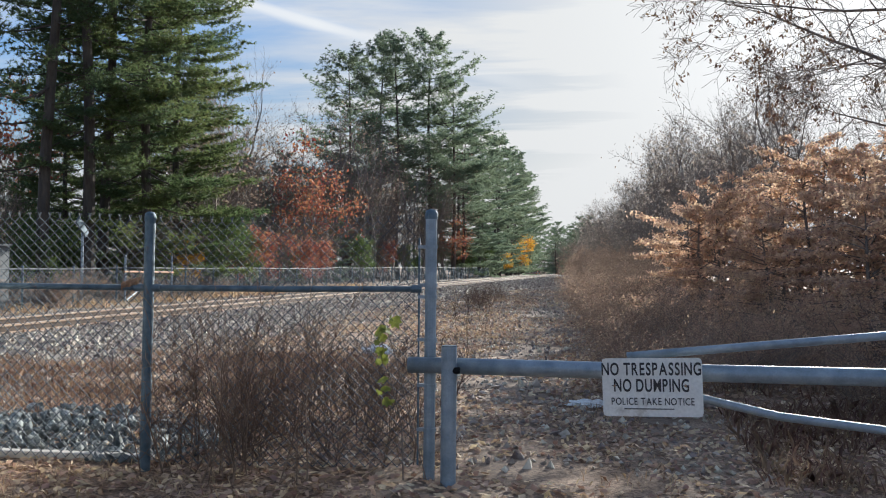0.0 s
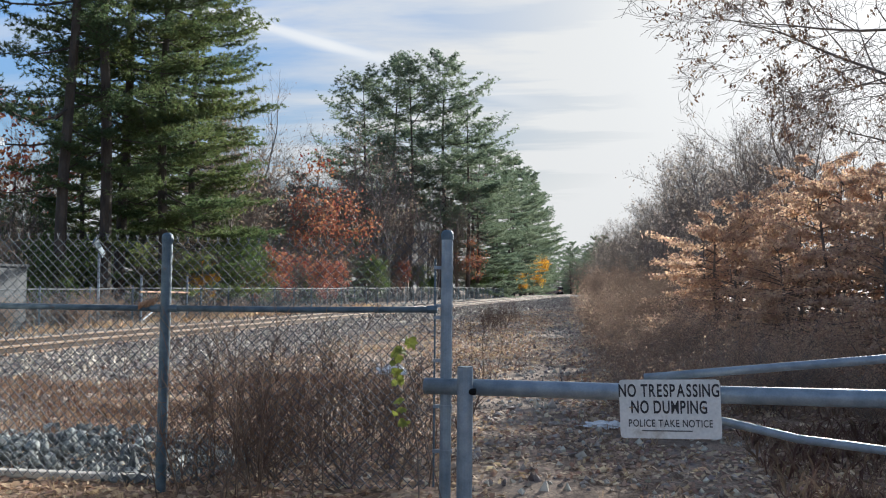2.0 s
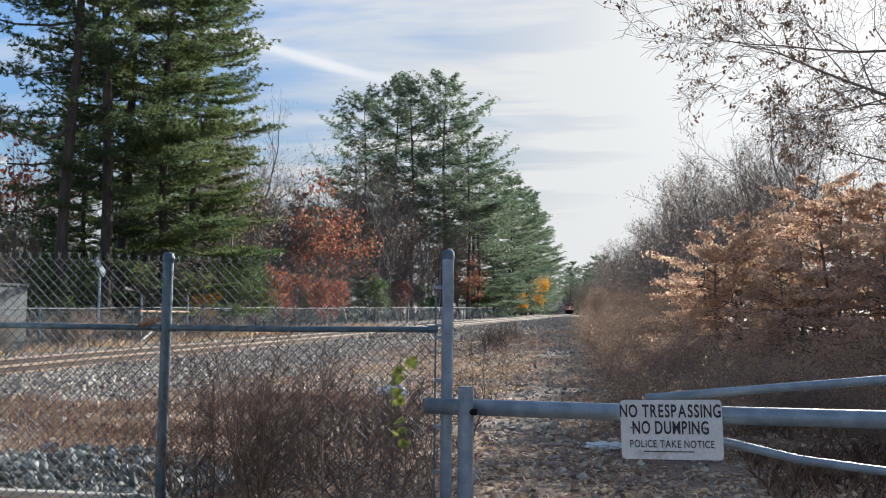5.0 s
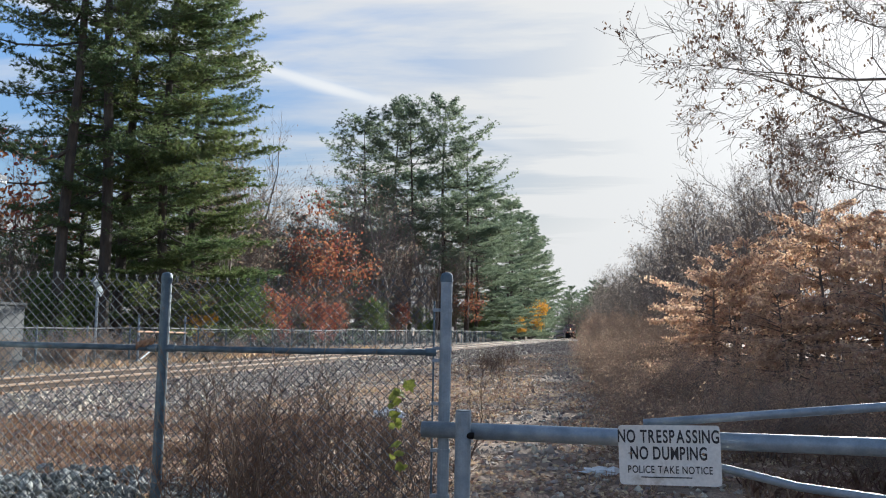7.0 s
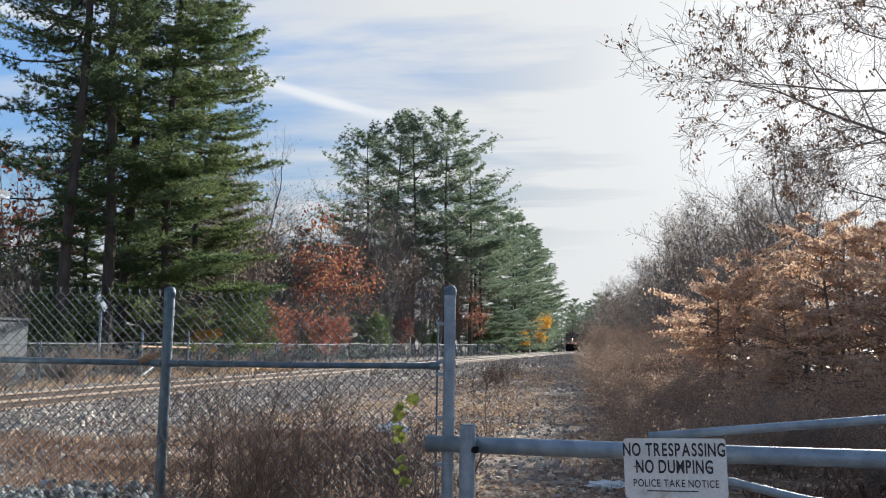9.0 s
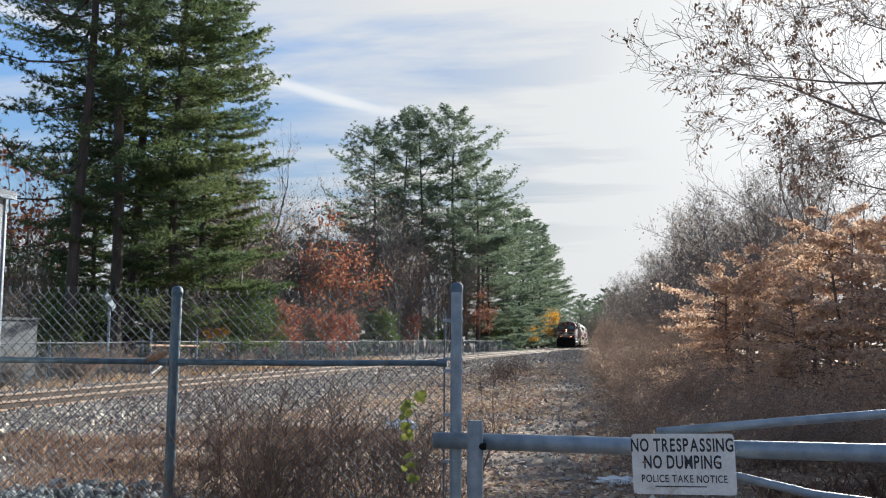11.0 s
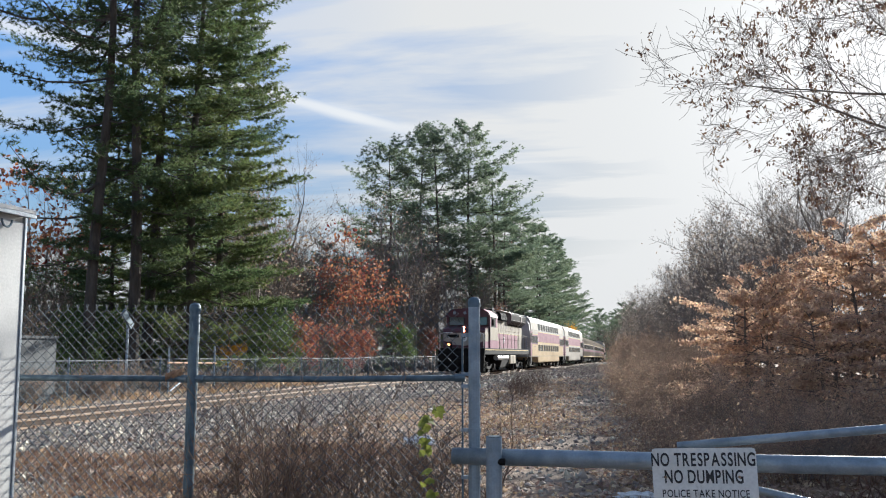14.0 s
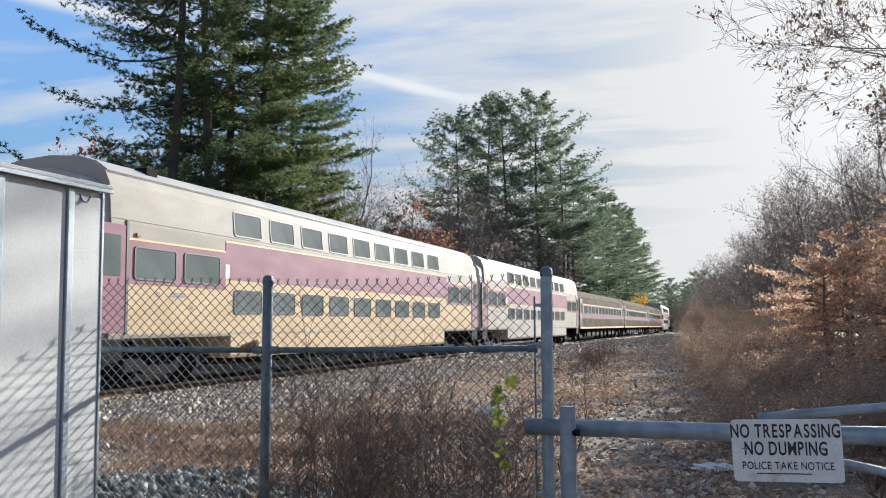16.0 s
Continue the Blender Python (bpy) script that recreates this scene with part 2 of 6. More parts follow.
M["litter"] = mat("white_plastic_litter", (0.7, 0.7, 0.68), (0.82, 0.82, 0.8), 9, 0.5, 0, 0.1, 40)
M["concrete"] = mat("weathered_concrete", (0.10, 0.105, 0.11), (0.16, 0.165, 0.165), 3, 0.9, 0, 0.2, 40)
M["pale_wood"] = mat("bleached_timber", (0.36, 0.33, 0.29), (0.52, 0.48, 0.42), 4, 0.9, 0, 0.2, 40, None, 0, 0, (0.3, 4, 4))
M["wood_old"] = mat("weathered_timber", (0.40, 0.24, 0.14), (0.52, 0.34, 0.21), 3, 0.85, 0, 0.2, 40)
# train
M["dusty"] = mat("dusty_beige_coach_paint", (0.19, 0.165, 0.135), (0.26, 0.23, 0.19), 0.7, 0.75, 0.0, 0.03, 20, None, 0, 0, (1, 1, 2.5), 0.0)
M["silver"] = mat("silver_coach_paint", (0.33, 0.295, 0.25), (0.41, 0.37, 0.32), 0.7, 0.6, 0.0, 0.03, 20, ((0.34, 0.30, 0.255), 0.70), 0, 0, (1, 1, 2.5), 0.04)
# silver side with the warm sunlight on it put into a cream colour
M["cream"] = mat("sun_warmed_silver_paint", (0.47, 0.345, 0.20), (0.55, 0.42, 0.26), 0.7, 0.45, 0.0, 0.03, 20, ((0.40, 0.33, 0.25), 0.70), 0, 0, (1, 1, 2.5), 0.06)
M["purple"] = mat("faded_purple_paint", (0.25, 0.125, 0.155), (0.32, 0.17, 0.20), 0.9, 0.55, 0, 0.03, 20, ((0.38, 0.22, 0.26), 0.70), 0, 0, (1, 1, 2.5), 0.04)
M["cream_pale"] = mat("dusty_cream_loco_paint", (0.32, 0.28, 0.22), (0.41, 0.36, 0.285), 1.2, 0.65, 0.0, 0.03, 20, ((0.25, 0.21, 0.17), 0.60), 0, 0, (1, 1, 0.5), 0.04)
M["loco_purple"] = mat("sun_bleached_purple_paint", (0.25, 0.118, 0.158), (0.335, 0.178, 0.215), 1.2, 0.65, 0, 0.03, 20, ((0.30, 0.20, 0.20), 0.62), 0, 0, (1, 1, 0.5), 0.04)
M["weed"] = mat("red_brown_dead_weed", (0.15, 0.088, 0.058), (0.28, 0.18, 0.125), 0.8, 0.85, 0, 0.0, 20, None, 0.35, 0.3)
M["maroon"] = mat("dark_maroon_paint", (0.060, 0.016, 0.027), (0.09, 0.026, 0.040), 1.5, 0.38, 0, 0.03, 30, None, 0, 0, (1, 1, 1), 0.5)
M["yellow"] = mat("yellow_stripe_paint", (0.46, 0.31, 0.09), (0.54, 0.38, 0.13), 2, 0.6, 0, 0, 30)
M["roof"] = mat("pale_grey_roof_paint", (0.31, 0.30, 0.285), (0.40, 0.39, 0.37), 0.8, 0.55, 0.05, 0.03, 20, ((0.27, 0.26, 0.24), 0.64))
M["black"] = mat("sooty_black_steel", (0.008, 0.008, 0.009), (0.02, 0.019, 0.018), 2.5, 0.95, 0.0, 0.1, 30, None, 0, 0, (1, 1, 1), 0.08)
M["gasket"] = mat("black_rubber_gasket", (0.02, 0.02, 0.02), (0.035, 0.035, 0.035), 9, 0.6, 0, 0, 60)
M["glass"] = mat("tinted_train_glass", (0.115, 0.135, 0.13), (0.165, 0.185, 0.178), 1.2, 0.06, 0.0, 0.0, 30, None, 0, 0, (1, 1, 1), 0.8)
M["windshield"] = mat("sky_reflecting_windshield", (0.05, 0.10, 0.12), (0.07, 0.13, 0.15), 1.2, 0.05, 0.55, 0.0, 30, None, 0, 0, (1, 1, 1), 1.0)
M["headlight"] = glow("lit_headlight", (1.0, 0.36, 0.17), 4.0)
M["redlight"] = glow("lit_marker_lamp", (1.0, 0.27, 0.10), 2.6)
M["white"] = mat("white_paint", (0.74, 0.73, 0.70), (0.80, 0.79, 0.77), 3, 0.5, 0, 0, 40)
M["numeral"] = mat("grey_lettering", (0.16, 0.12, 0.12), (0.22, 0.17, 0.16), 6, 0.5, 0, 0, 40)


def ground_material():
    """Leaf-strewn soil, with the gravel of the railway, bare wheel tracks and dry grass by their own places."""
    m = bpy.data.materials.new("leafy_gravel_ground")
    m.use_nodes = True
    nt = m.node_tree
    N, L = nt.nodes.new, nt.links.new
    bsdf = nt.nodes["Principled BSDF"]
    geo = N("ShaderNodeNewGeometry")
    pos = geo.outputs["Position"]
    sep = N("ShaderNodeSeparateXYZ")
    L(pos, sep.inputs[0])

    def noise_tex(scale, detail=5, rough=0.6, stretch=(1, 1, 1)):
        mp, n = N("ShaderNodeMapping"), N("ShaderNodeTexNoise")
        mp.inputs["Scale"].default_value = stretch
        L(pos, mp.inputs[0]), L(mp.outputs[0], n.inputs["Vector"])
        n.inputs["Scale"].default_value, n.inputs["Detail"].default_value, n.inputs["Roughness"].default_value = scale, detail, rough
        return n.outputs["Fac"]

    def rng(v, lo, hi):
        r = N("ShaderNodeMapRange")
        r.interpolation_type = "SMOOTHSTEP"
        r.inputs["From Min"].default_value, r.inputs["From Max"].default_value = lo, hi
        L(v, r.inputs["Value"])
        return r.outputs[0]

    def op(kind, a, b):
        n = N("ShaderNodeMath")
        n.operation, n.use_clamp = kind, False
        for i, v in enumerate((a, b)):
            if isinstance(v, (int, float)):
                n.inputs[i].default_value = v
            else:
                L(v, n.inputs[i])
        return n.outputs[0]

    def mixc(f, a, b):
        n = N("ShaderNodeMix")
        n.data_type = "RGBA"
        L(f, n.inputs["Factor"])
        for k, v in (("A", a), ("B", b)):
            if isinstance(v, tuple):
                n.inputs[k].default_value = (*v, 1)
            else:
                L(v, n.inputs[k])
        return n.outputs["Result"]

    big, mid, fine = noise_tex(0.35, 6), noise_tex(3.0, 6, 0.7), noise_tex(38, 3)
    leafy = mixc(rng(mid, 0.35, 0.65), (0.23, 0.15, 0.098), (0.40, 0.28, 0.185))
    leafy = mixc(rng(fine, 0.45, 0.6), leafy, (0.13, 0.085, 0.058))
    gravel = mixc(rng(fine, 0.35, 0.65), (0.13, 0.11, 0.09), (0.34, 0.30, 0.255))
    gravel = mixc(rng(big, 0.45, 0.7), gravel, (0.30, 0.235, 0.165))
    dirt = mixc(rng(mid, 0.3, 0.7), (0.22, 0.172, 0.128), (0.33, 0.265, 0.205))
    wob = op("MULTIPLY", op("SUBTRACT", big, 0.5), 5.0)
    # bend of the railway, as in track_x()
    far = op("MAXIMUM", op("SUBTRACT", sep.outputs[1], 86.0), 0.0)
    bend = op("MULTIPLY", op("MULTIPLY", far, far), 0.000197)
    xr = op("ADD", sep.outputs[0], bend)
    xg = op("ADD", xr, wob)
    g_in = op("MULTIPLY", rng(xg, -19.5, -18.0), rng(xg, -5.6, -7.6))
    xp = op("ADD", xr, op("MULTIPLY", op("SUBTRACT", mid, 0.5), 1.2))
    lane = op("ADD", xp, op("MULTIPLY", sep.outputs[1], 0.062))   # the lane runs slightly to the left
    ruts = op("ADD", op("MULTIPLY", rng(lane, -1.7, -0.7), rng(lane, 0.4, -0.5)),
              op("MULTIPLY", rng(lane, 0.4, 1.0), rng(lane, 1.9, 1.1)))
    col = mixc(op("MULTIPLY", op("MULTIPLY", ruts, rng(big, 0.1, 0.6)), 0.6), leafy, dirt)
    col = mixc(g_in, col, gravel)
    L(col, bsdf.inputs["Base Color"])
    bsdf.inputs["Roughness"].default_value = 0.95
    bsdf.inputs["Specular IOR Level"].default_value = 0.15
    bp = N("ShaderNodeBump")
    bp.inputs["Strength"].default_value, bp.inputs["Distance"].default_value = 0.6, 0.05
    L(op("ADD", mid, op("MULTIPLY", fine, 0.5)), bp.inputs["Height"])
    L(bp.outputs[0], bsdf.inputs["Normal"])
    return m


M["ground"] = ground_material()


# ---------- mesh helpers ----------
class Geo:
    """Collects vertices and faces in plain lists."""

    def __init__(self):
        self.v, self.f = [], []

    def add(self, verts, faces):
        n = len(self.v)
        self.v.extend(tuple(p) for p in verts)
        self.f.extend(tuple(n + i for i in q) for q in faces)
        return self

    def box(self, x0, x1, y0, y1, z0, z1, bevel=0.0):
        if not bevel:
            vs = [(x, y, z) for z in (z0, z1) for y in (y0, y1) for x in (x0, x1)]
            return self.add(vs, [(0, 2, 3, 1), (4, 5, 7, 6), (0, 1, 5, 4), (2, 6, 7, 3), (0, 4, 6, 2), (1, 3, 7, 5)])
        bm = bmesh.new()
        bmesh.ops.create_cube(bm, size=1.0, matrix=Matrix.Translation(((x0 + x1) / 2, (y0 + y1) / 2, (z0 + z1) / 2)) @ Matrix.Diagonal((x1 - x0, y1 - y0, z1 - z0, 1)))
        bmesh.ops.bevel(bm, geom=bm.edges[:], offset=bevel, segments=2, profile=0.5, affect="EDGES")
        bm.verts.ensure_lookup_table()
        for i, v in enumerate(bm.verts):
            v.index = i
        self.add([v.co[:] for v in bm.verts], [[v.index for v in f.verts] for f in bm.faces])
        bm.free()
        return self

    def tube(self, pts, radii, sides=6, caps=True):
        pts = [Vector(p) for p in pts]
        if isinstance(radii, (int, float)):
            radii = [radii] * len(pts)
        rings, ref = [], None
        for i, p in enumerate(pts):
            d = (pts[min(i + 1, len(pts) - 1)] - pts[max(i - 1, 0)])
            d = d.normalized() if d.length > 1e-9 else Vector((0, 0, 1))
            if ref is None:
                ref = d.orthogonal().normalized()
            u = (ref - d * ref.dot(d))
            u = u.normalized() if u.length > 1e-6 else d.orthogonal().normalized()
            ref = u
            w = d.cross(u)
            rings.append([p + (u * math.cos(2 * math.pi * k / sides) + w * math.sin(2 * math.pi * k / sides)) * radii[i] for k in range(sides)])
        n = len(self.v)
        for r in rings:
            self.v.extend(q[:] for q in r)
        for i in range(len(pts) - 1):
            for k in range(sides):
                a, b = n + i * sides + k, n + i * sides + (k + 1) % sides
                self.f.append((a, b, b + sides, a + sides))
        if caps:
            self.f.append(tuple(n + k for k in range(sides))[::-1])
            self.f.append(tuple(n + (len(pts) - 1) * sides + k for k in range(sides)))
        return self

    def prism(self, outline, axis, lo, hi):
        """Extrudes an outline in the two other axes along axis from lo to hi."""
        k = len(outline)
        put = {"x": lambda a, b, t: (t, a, b), "y": lambda a, b, t: (a, t, b), "z": lambda a, b, t: (a, b, t)}[axis]
        vs = [put(a, b, lo) for a, b in outline] + [put(a, b, hi) for a, b in outline]
        fs = [tuple(range(k))[::-1], tuple(range(k, 2 * k))] + [(i, (i + 1) % k, k + (i + 1) % k, k + i) for i in range(k)]
        return self.add(vs, fs)


def mesh_of(name, geo, material, smooth=False):
    me = bpy.data.meshes.new(name)
    me.from_pydata(geo.v, [], geo.f)
    if material:
        me.materials.append(material)
    if smooth:
        me.polygons.foreach_set("use_smooth", [True] * len(me.polygons))
    me.update()
    return me


def fixed(me):
    bm = bmesh.new()
    bm.from_mesh(me)
    bmesh.ops.recalc_face_normals(bm, faces=bm.faces[:])
    bm.to_mesh(me)
    bm.free()
    return me


def part(name, geo, material, parent=None, label="", smooth=False, recalc=True):
    me = mesh_of(name, geo, material, smooth)
    if recalc and len(me.polygons) < 20000:
        fixed(me)
    ob = new(name, me)
    if parent:
        ob.parent = parent
    if label:
        tagged(ob, label)
    return ob


def mesh_np(name, verts, k, material):
    """A mesh of loose k-gons from an array of corners (faces * k, 3)."""
    me = bpy.data.meshes.new(name)
    nv = len(verts)
    nf = nv // k
    me.vertices.add(nv)
    me.vertices.foreach_set("co", np.ascontiguousarray(verts, dtype=np.float32).ravel())
    me.loops.add(nv)
    me.loops.foreach_set("vertex_index", np.arange(nv, dtype=np.int32))
    me.polygons.add(nf)
    me.polygons.foreach_set("loop_start", np.arange(0, nv, k, dtype=np.int32))
    me.polygons.foreach_set("loop_total", np.full(nf, k, dtype=np.int32))
    me.materials.append(material)
    me.update(calc_edges=True)
    return me


def unit(v):
    return v / np.maximum(np.linalg.norm(v, axis=1, keepdims=True), 1e-9)


def leaf_quads(rng, centers, length, width, droop=0.0, up=None):
    """Small leaf-shaped quads in random attitudes round the centres."""
    n = len(centers)
    d = unit(rng.normal(size=(n, 3)) + np.array([0, 0, -droop]))
    s = rng.normal(size=(n, 3))
    if up is not None:
        s = s * (1 - up) + np.cross(d, np.array([0, 0, 1.0])) * up
        d = unit(d * np.array([1, 1, 1 - up]))
    s = unit(s - d * (s * d).sum(1, keepdims=True))
    ln = length * rng.uniform(0.6, 1.3, (n, 1))
    wd = width * rng.uniform(0.6, 1.3, (n, 1))
    q = np.stack([centers - d * ln * 0.5, centers + s * wd * 0.5, centers + d * ln * 0.5, centers - s * wd * 0.5], 1)
    return q.reshape(-1, 3)


def empty(name, loc=(0, 0, 0)):
    ob = new(name)
    ob.location = loc
    return ob


# ---------- the lie of the land ----------
def track_x(y):
    return -12.75 - 0.000197 * max(0.0, y - 86.0) ** 2


def fall(y):
    y = min(y, 600.0)
    return -2.4e-5 * max(0.0, y - 77.0) ** 2


RAIL_TOP = 0.19


def ground_z(x, y):
    z = fall(y)
    dx = abs(x - track_x(y))
    bed = max(0.0, min(1.0, (4.6 - dx) / 2.2))
    rough_z = 0.05 * noise.noise((x * 0.25, y * 0.25, 1.7)) + 0.02 * noise.noise((x * 1.1, y * 1.1, 4.2))
    if y < 9:
        rough_z *= 0.5
    return z + rough_z * (1 - bed) - 0.02 * (1 - bed) + 0.0 * bed


def ground_sheet():
    def steps(lo, hi, fine_lo, fine_hi, fine, grow=1.28):
        a, s, v = [], fine, fine_hi
        right = []
        while v < hi:
            v += s
            s *= grow
            right.append(min(v, hi))
        left, s, v = [], fine, fine_lo
        while v > lo:
            v -= s
            s *= grow
            left.append(max(v, lo))
        mid = list(np.arange(fine_lo, fine_hi + 1e-6, fine))
        return left[::-1] + mid + right
    xs = steps(-2500, 2500, -24, 14, 0.55)
    ys = steps(-300, 4000, -3, 60, 0.6, 1.12)
    g = Geo()
    g.v = [(x, y, ground_z(x, y)) for y in ys for x in xs]
    k = len(xs)
    g.f = [(j * k + i, j * k + i + 1, (j + 1) * k + i + 1, (j + 1) * k + i) for j in range(len(ys) - 1) for i in range(k - 1)]
    ob = part("ground", g, M["ground"], smooth=True, recalc=False)
    tagged(ob, "leaf-strewn dirt and gravel ground beside a railway", "ground", kind="structure")


ground_sheet()


# ---------- railway track ----------
def along_track(y0, y1, step=4.0):
    ys = np.arange(y0, y1 + 1e-6, step)
    return [(track_x(y), y, fall(y)) for y in ys]


def railway():
    root = tagged(empty("railway_track", (track_x(20), 20, 0)), "single rusty railway track on grey stone ballast", "railway track", kind="structure")
    inv = Matrix.Translation((-track_x(20), -20, 0))
    prof = [(-0.075, 0.0), (0.075, 0.0), (0.075, 0.012), (0.012, 0.03), (0.012, 0.13), (0.036, 0.14), (0.036, 0.168), (0.028, 0.172),
            (-0.028, 0.172), (-0.036, 0.168), (-0.036, 0.14), (-0.012, 0.13), (-0.012, 0.03), (-0.075, 0.012)]
    line = along_track(-60, 86, 73) + along_track(90, 600, 8)
    for side in (-0.7535, 0.7535):
        for nm, pr, mt, lb in (("rail", prof, "rail", "rust-brown steel rail"), ("rail_web", [(-0.016, 0.034), (0.016, 0.034), (0.016, 0.128), (-0.016, 0.128)], "rail_web", "dark brown strip along the rail web"), ("rail_head", [(-0.026, 0.172), (0.026, 0.172), (0.026, 0.174), (-0.026, 0.174)], "rail_top", "polished running surface")):
            g, k = Geo(), len(pr)
            for (x, y, z) in line:
                g.v.extend((x + side + a, y, z + RAIL_TOP - 0.174 + b) for a, b in pr)
            for i in range(len(line) - 1):
                g.f.extend((i * k + j, i * k + (j + 1) % k, (i + 1) * k + (j + 1) % k, (i + 1) * k + j) for j in range(k))
            ob = part(nm, g, M[mt], root, lb)
            ob.matrix_parent_inverse = inv
    tie_g = Geo().box(-1.3, 1.3, -0.115, 0.115, -0.17, 0.0, 0.012)
    tie_me = fixed(mesh_of("tie", tie_g, M["tie"]))
    clip_g = Geo()
    for s in (-0.7535, 0.7535):
        clip_g.box(s - 0.17, s + 0.17, -0.09, 0.09, 0.0, 0.014)
        for q in (-0.11, 0.11):
            clip_g.box(s + q - 0.02, s + q + 0.02, -0.05, 0.05, 0.014, 0.05)
    clip_me = fixed(mesh_of("tie_plate", clip_g, M["rust"]))
    rest = Geo()
    y, n = 8.0, 0
    while y < 240:
        x, z = track_x(y), fall(y) + RAIL_TOP - 0.174
        if n < 130:
            t = new("tie", tie_me)
            t.parent, t.matrix_parent_inverse, t.location = root, inv, (x, y, z)
            c = new("tie_plate", clip_me)
            c.parent = t
        else:
            rest.box(x - 1.3, x + 1.3, y - 0.115, y + 0.115, z - 0.17, z)
        y += 0.52
        n += 1
    ob = part("tie_row", rest, M["tie"], root)
    ob.matrix_parent_inverse = inv
    tagged(ob, "farther creosoted timber ties", kind="stuff")


railway()


def stones(name, rng, n, xr, yr, size, material, label, keep=None, lift=0.3):
    """Many angular stones as one mesh of loose lumps."""
    base = np.array([(1, 0, 0), (-1, 0, 0), (0, 1, 0), (0, -1, 0), (0, 0, 1), (0, 0, -1)], float)
    tri = np.array([(0, 2, 4), (2, 1, 4), (1, 3, 4), (3, 0, 4), (2, 0, 5), (1, 2, 5), (3, 1, 5), (0, 3, 5)])
    x, y = rng.uniform(*xr, n), rng.uniform(*yr, n)
    if keep is not None:
        ok = np.array([keep(a, b) for a, b in zip(x, y)])
        x, y = x[ok], y[ok]
        n = len(x)
    s = size * rng.lognormal(0, 0.35, n)
    z = np.array([ground_z(a, b) for a, b in zip(x, y)]) + s * lift
    v = base[None] * rng.uniform(0.65, 1.25, (n, 6, 1)) + rng.normal(0, 0.22, (n, 6, 3))
    v *= rng.uniform(0.7, 1.2, (n, 1, 3))
    a = rng.uniform(0, 6.28, n)
    ca, sa = np.cos(a), np.sin(a)
    vx = v[..., 0] * ca[:, None] - v[..., 1] * sa[:, None]
    vy = v[..., 0] * sa[:, None] + v[..., 1] * ca[:, None]
    tl = rng.normal(0, 0.4, n)[:, None]
    v = np.stack([vx, vy * np.cos(tl) - v[..., 2] * np.sin(tl), vy * np.sin(tl) + v[..., 2] * np.cos(tl)], -1) * s[:, None, None]
    v += np.stack([x, y, z], -1)[:, None, :]
    me = bpy.data.meshes.new(name)
    me.from_pydata(v.reshape(-1, 3).tolist(), [], (tri[None] + 6 * np.arange(n)[:, None, None]).reshape(-1, 3).tolist())
    me.materials.append(M[material])
    ob = new(name, me)
    return tagged(ob, label, "gravel", kind="stuff")


def off_rail(x, y):
    return min(abs(x - track_x(y) - 0.7535), abs(x - track_x(y) + 0.7535)) > 0.12


rng = np.random.default_rng(11)
stones("ballast", rng, 30000, (-16.5, -6.2), (9, 34), 0.031, "stone", "loose grey crushed-stone ballast along the track", lambda x, y: off_rail(x, y) and x < -6.2 - 1.6 * abs(noise.noise((x, y * 0.4, 3))))
stones("ballast", rng, 12000, (-16.5, -6.5), (34, 90), 0.05, "stone", "grey crushed-stone ballast running into the distance", off_rail)
stones("gravel_scatter", rng, 8000, (-8, 1.2), (6.5, 26), 0.024, "stone", "small stray gravel on the dirt lane")
stones("gravel_scatter", rng, 9000, (-8.5, 1.0), (24, 70), 0.034, "stone", "stray gravel thinly strewn over the dirt lane")
stones("gravel_scatter", rng, 7000, (-11.0, -1.0), (60, 140), 0.06, "stone", "stray gravel along the far lane")


def riprap():
    """Pale broken rock heaped behind the fence: several rock shapes, each stone a thing of its own."""
    r = random.Random(5)
    shapes = []
    for k in range(7):
        bm = bmesh.new()
        bmesh.ops.create_icosphere(bm, subdivisions=2, radius=1.0)
        for v in bm.verts:
            d = v.co.normalized()
            v.co = d * (0.75 + 0.35 * noise.noise(d * 1.3 + Vector((k * 7, 0, 0))) + 0.12 * noise.noise(d * 3.1 + Vector((0, k * 5, 0))))
        for p in range(5):
            nrm = Vector((r.gauss(0, 1), r.gauss(0, 1), r.gauss(0, 1))).normalized()
            for v in bm.verts:
                e = v.co.dot(nrm) - 0.55
                if e > 0:
                    v.co -= nrm * e * 0.9
        me = bpy.data.meshes.new("rock")
        bm.to_mesh(me)
        bm.free()
        me.materials.append(M["riprap"])
        shapes.append(me)
    n = 0
    while n < 300:
        x, y = r.uniform(-5.9, -3.15), r.uniform(6.25, 8.1)
        if (x + 4.6) ** 2 / 1.9 + (y - 6.9) ** 2 / 1.3 > 1.15:
            continue
        s = r.uniform(0.028, 0.072)
        ob = new("rock", r.choice(shapes))
        ob.location = (x, y, ground_z(x, y) + s * 0.35 + 0.05 * max(0, 1 - (x + 4.8) ** 2))
        ob.rotation_euler = (r.uniform(0, 6), r.uniform(0, 6), r.uniform(0, 6))
        ob.scale = (s * r.uniform(0.8, 1.4), s * r.uniform(0.8, 1.2), s * r.uniform(0.6, 1.0))
        tagged(ob, "pale grey broken rock lying among dead leaves", "rock", "rubble heap behind the fence")
        n += 1


riprap()
stones("rubble", rng, 2600, (-6.2, -3.0), (6.1, 8.3), 0.032, "rubble", "small grey broken stone between the larger rocks", lambda x, y: (x + 4.6) ** 2 / 1.9 + (y - 6.9) ** 2 / 1.3 < 1.3)


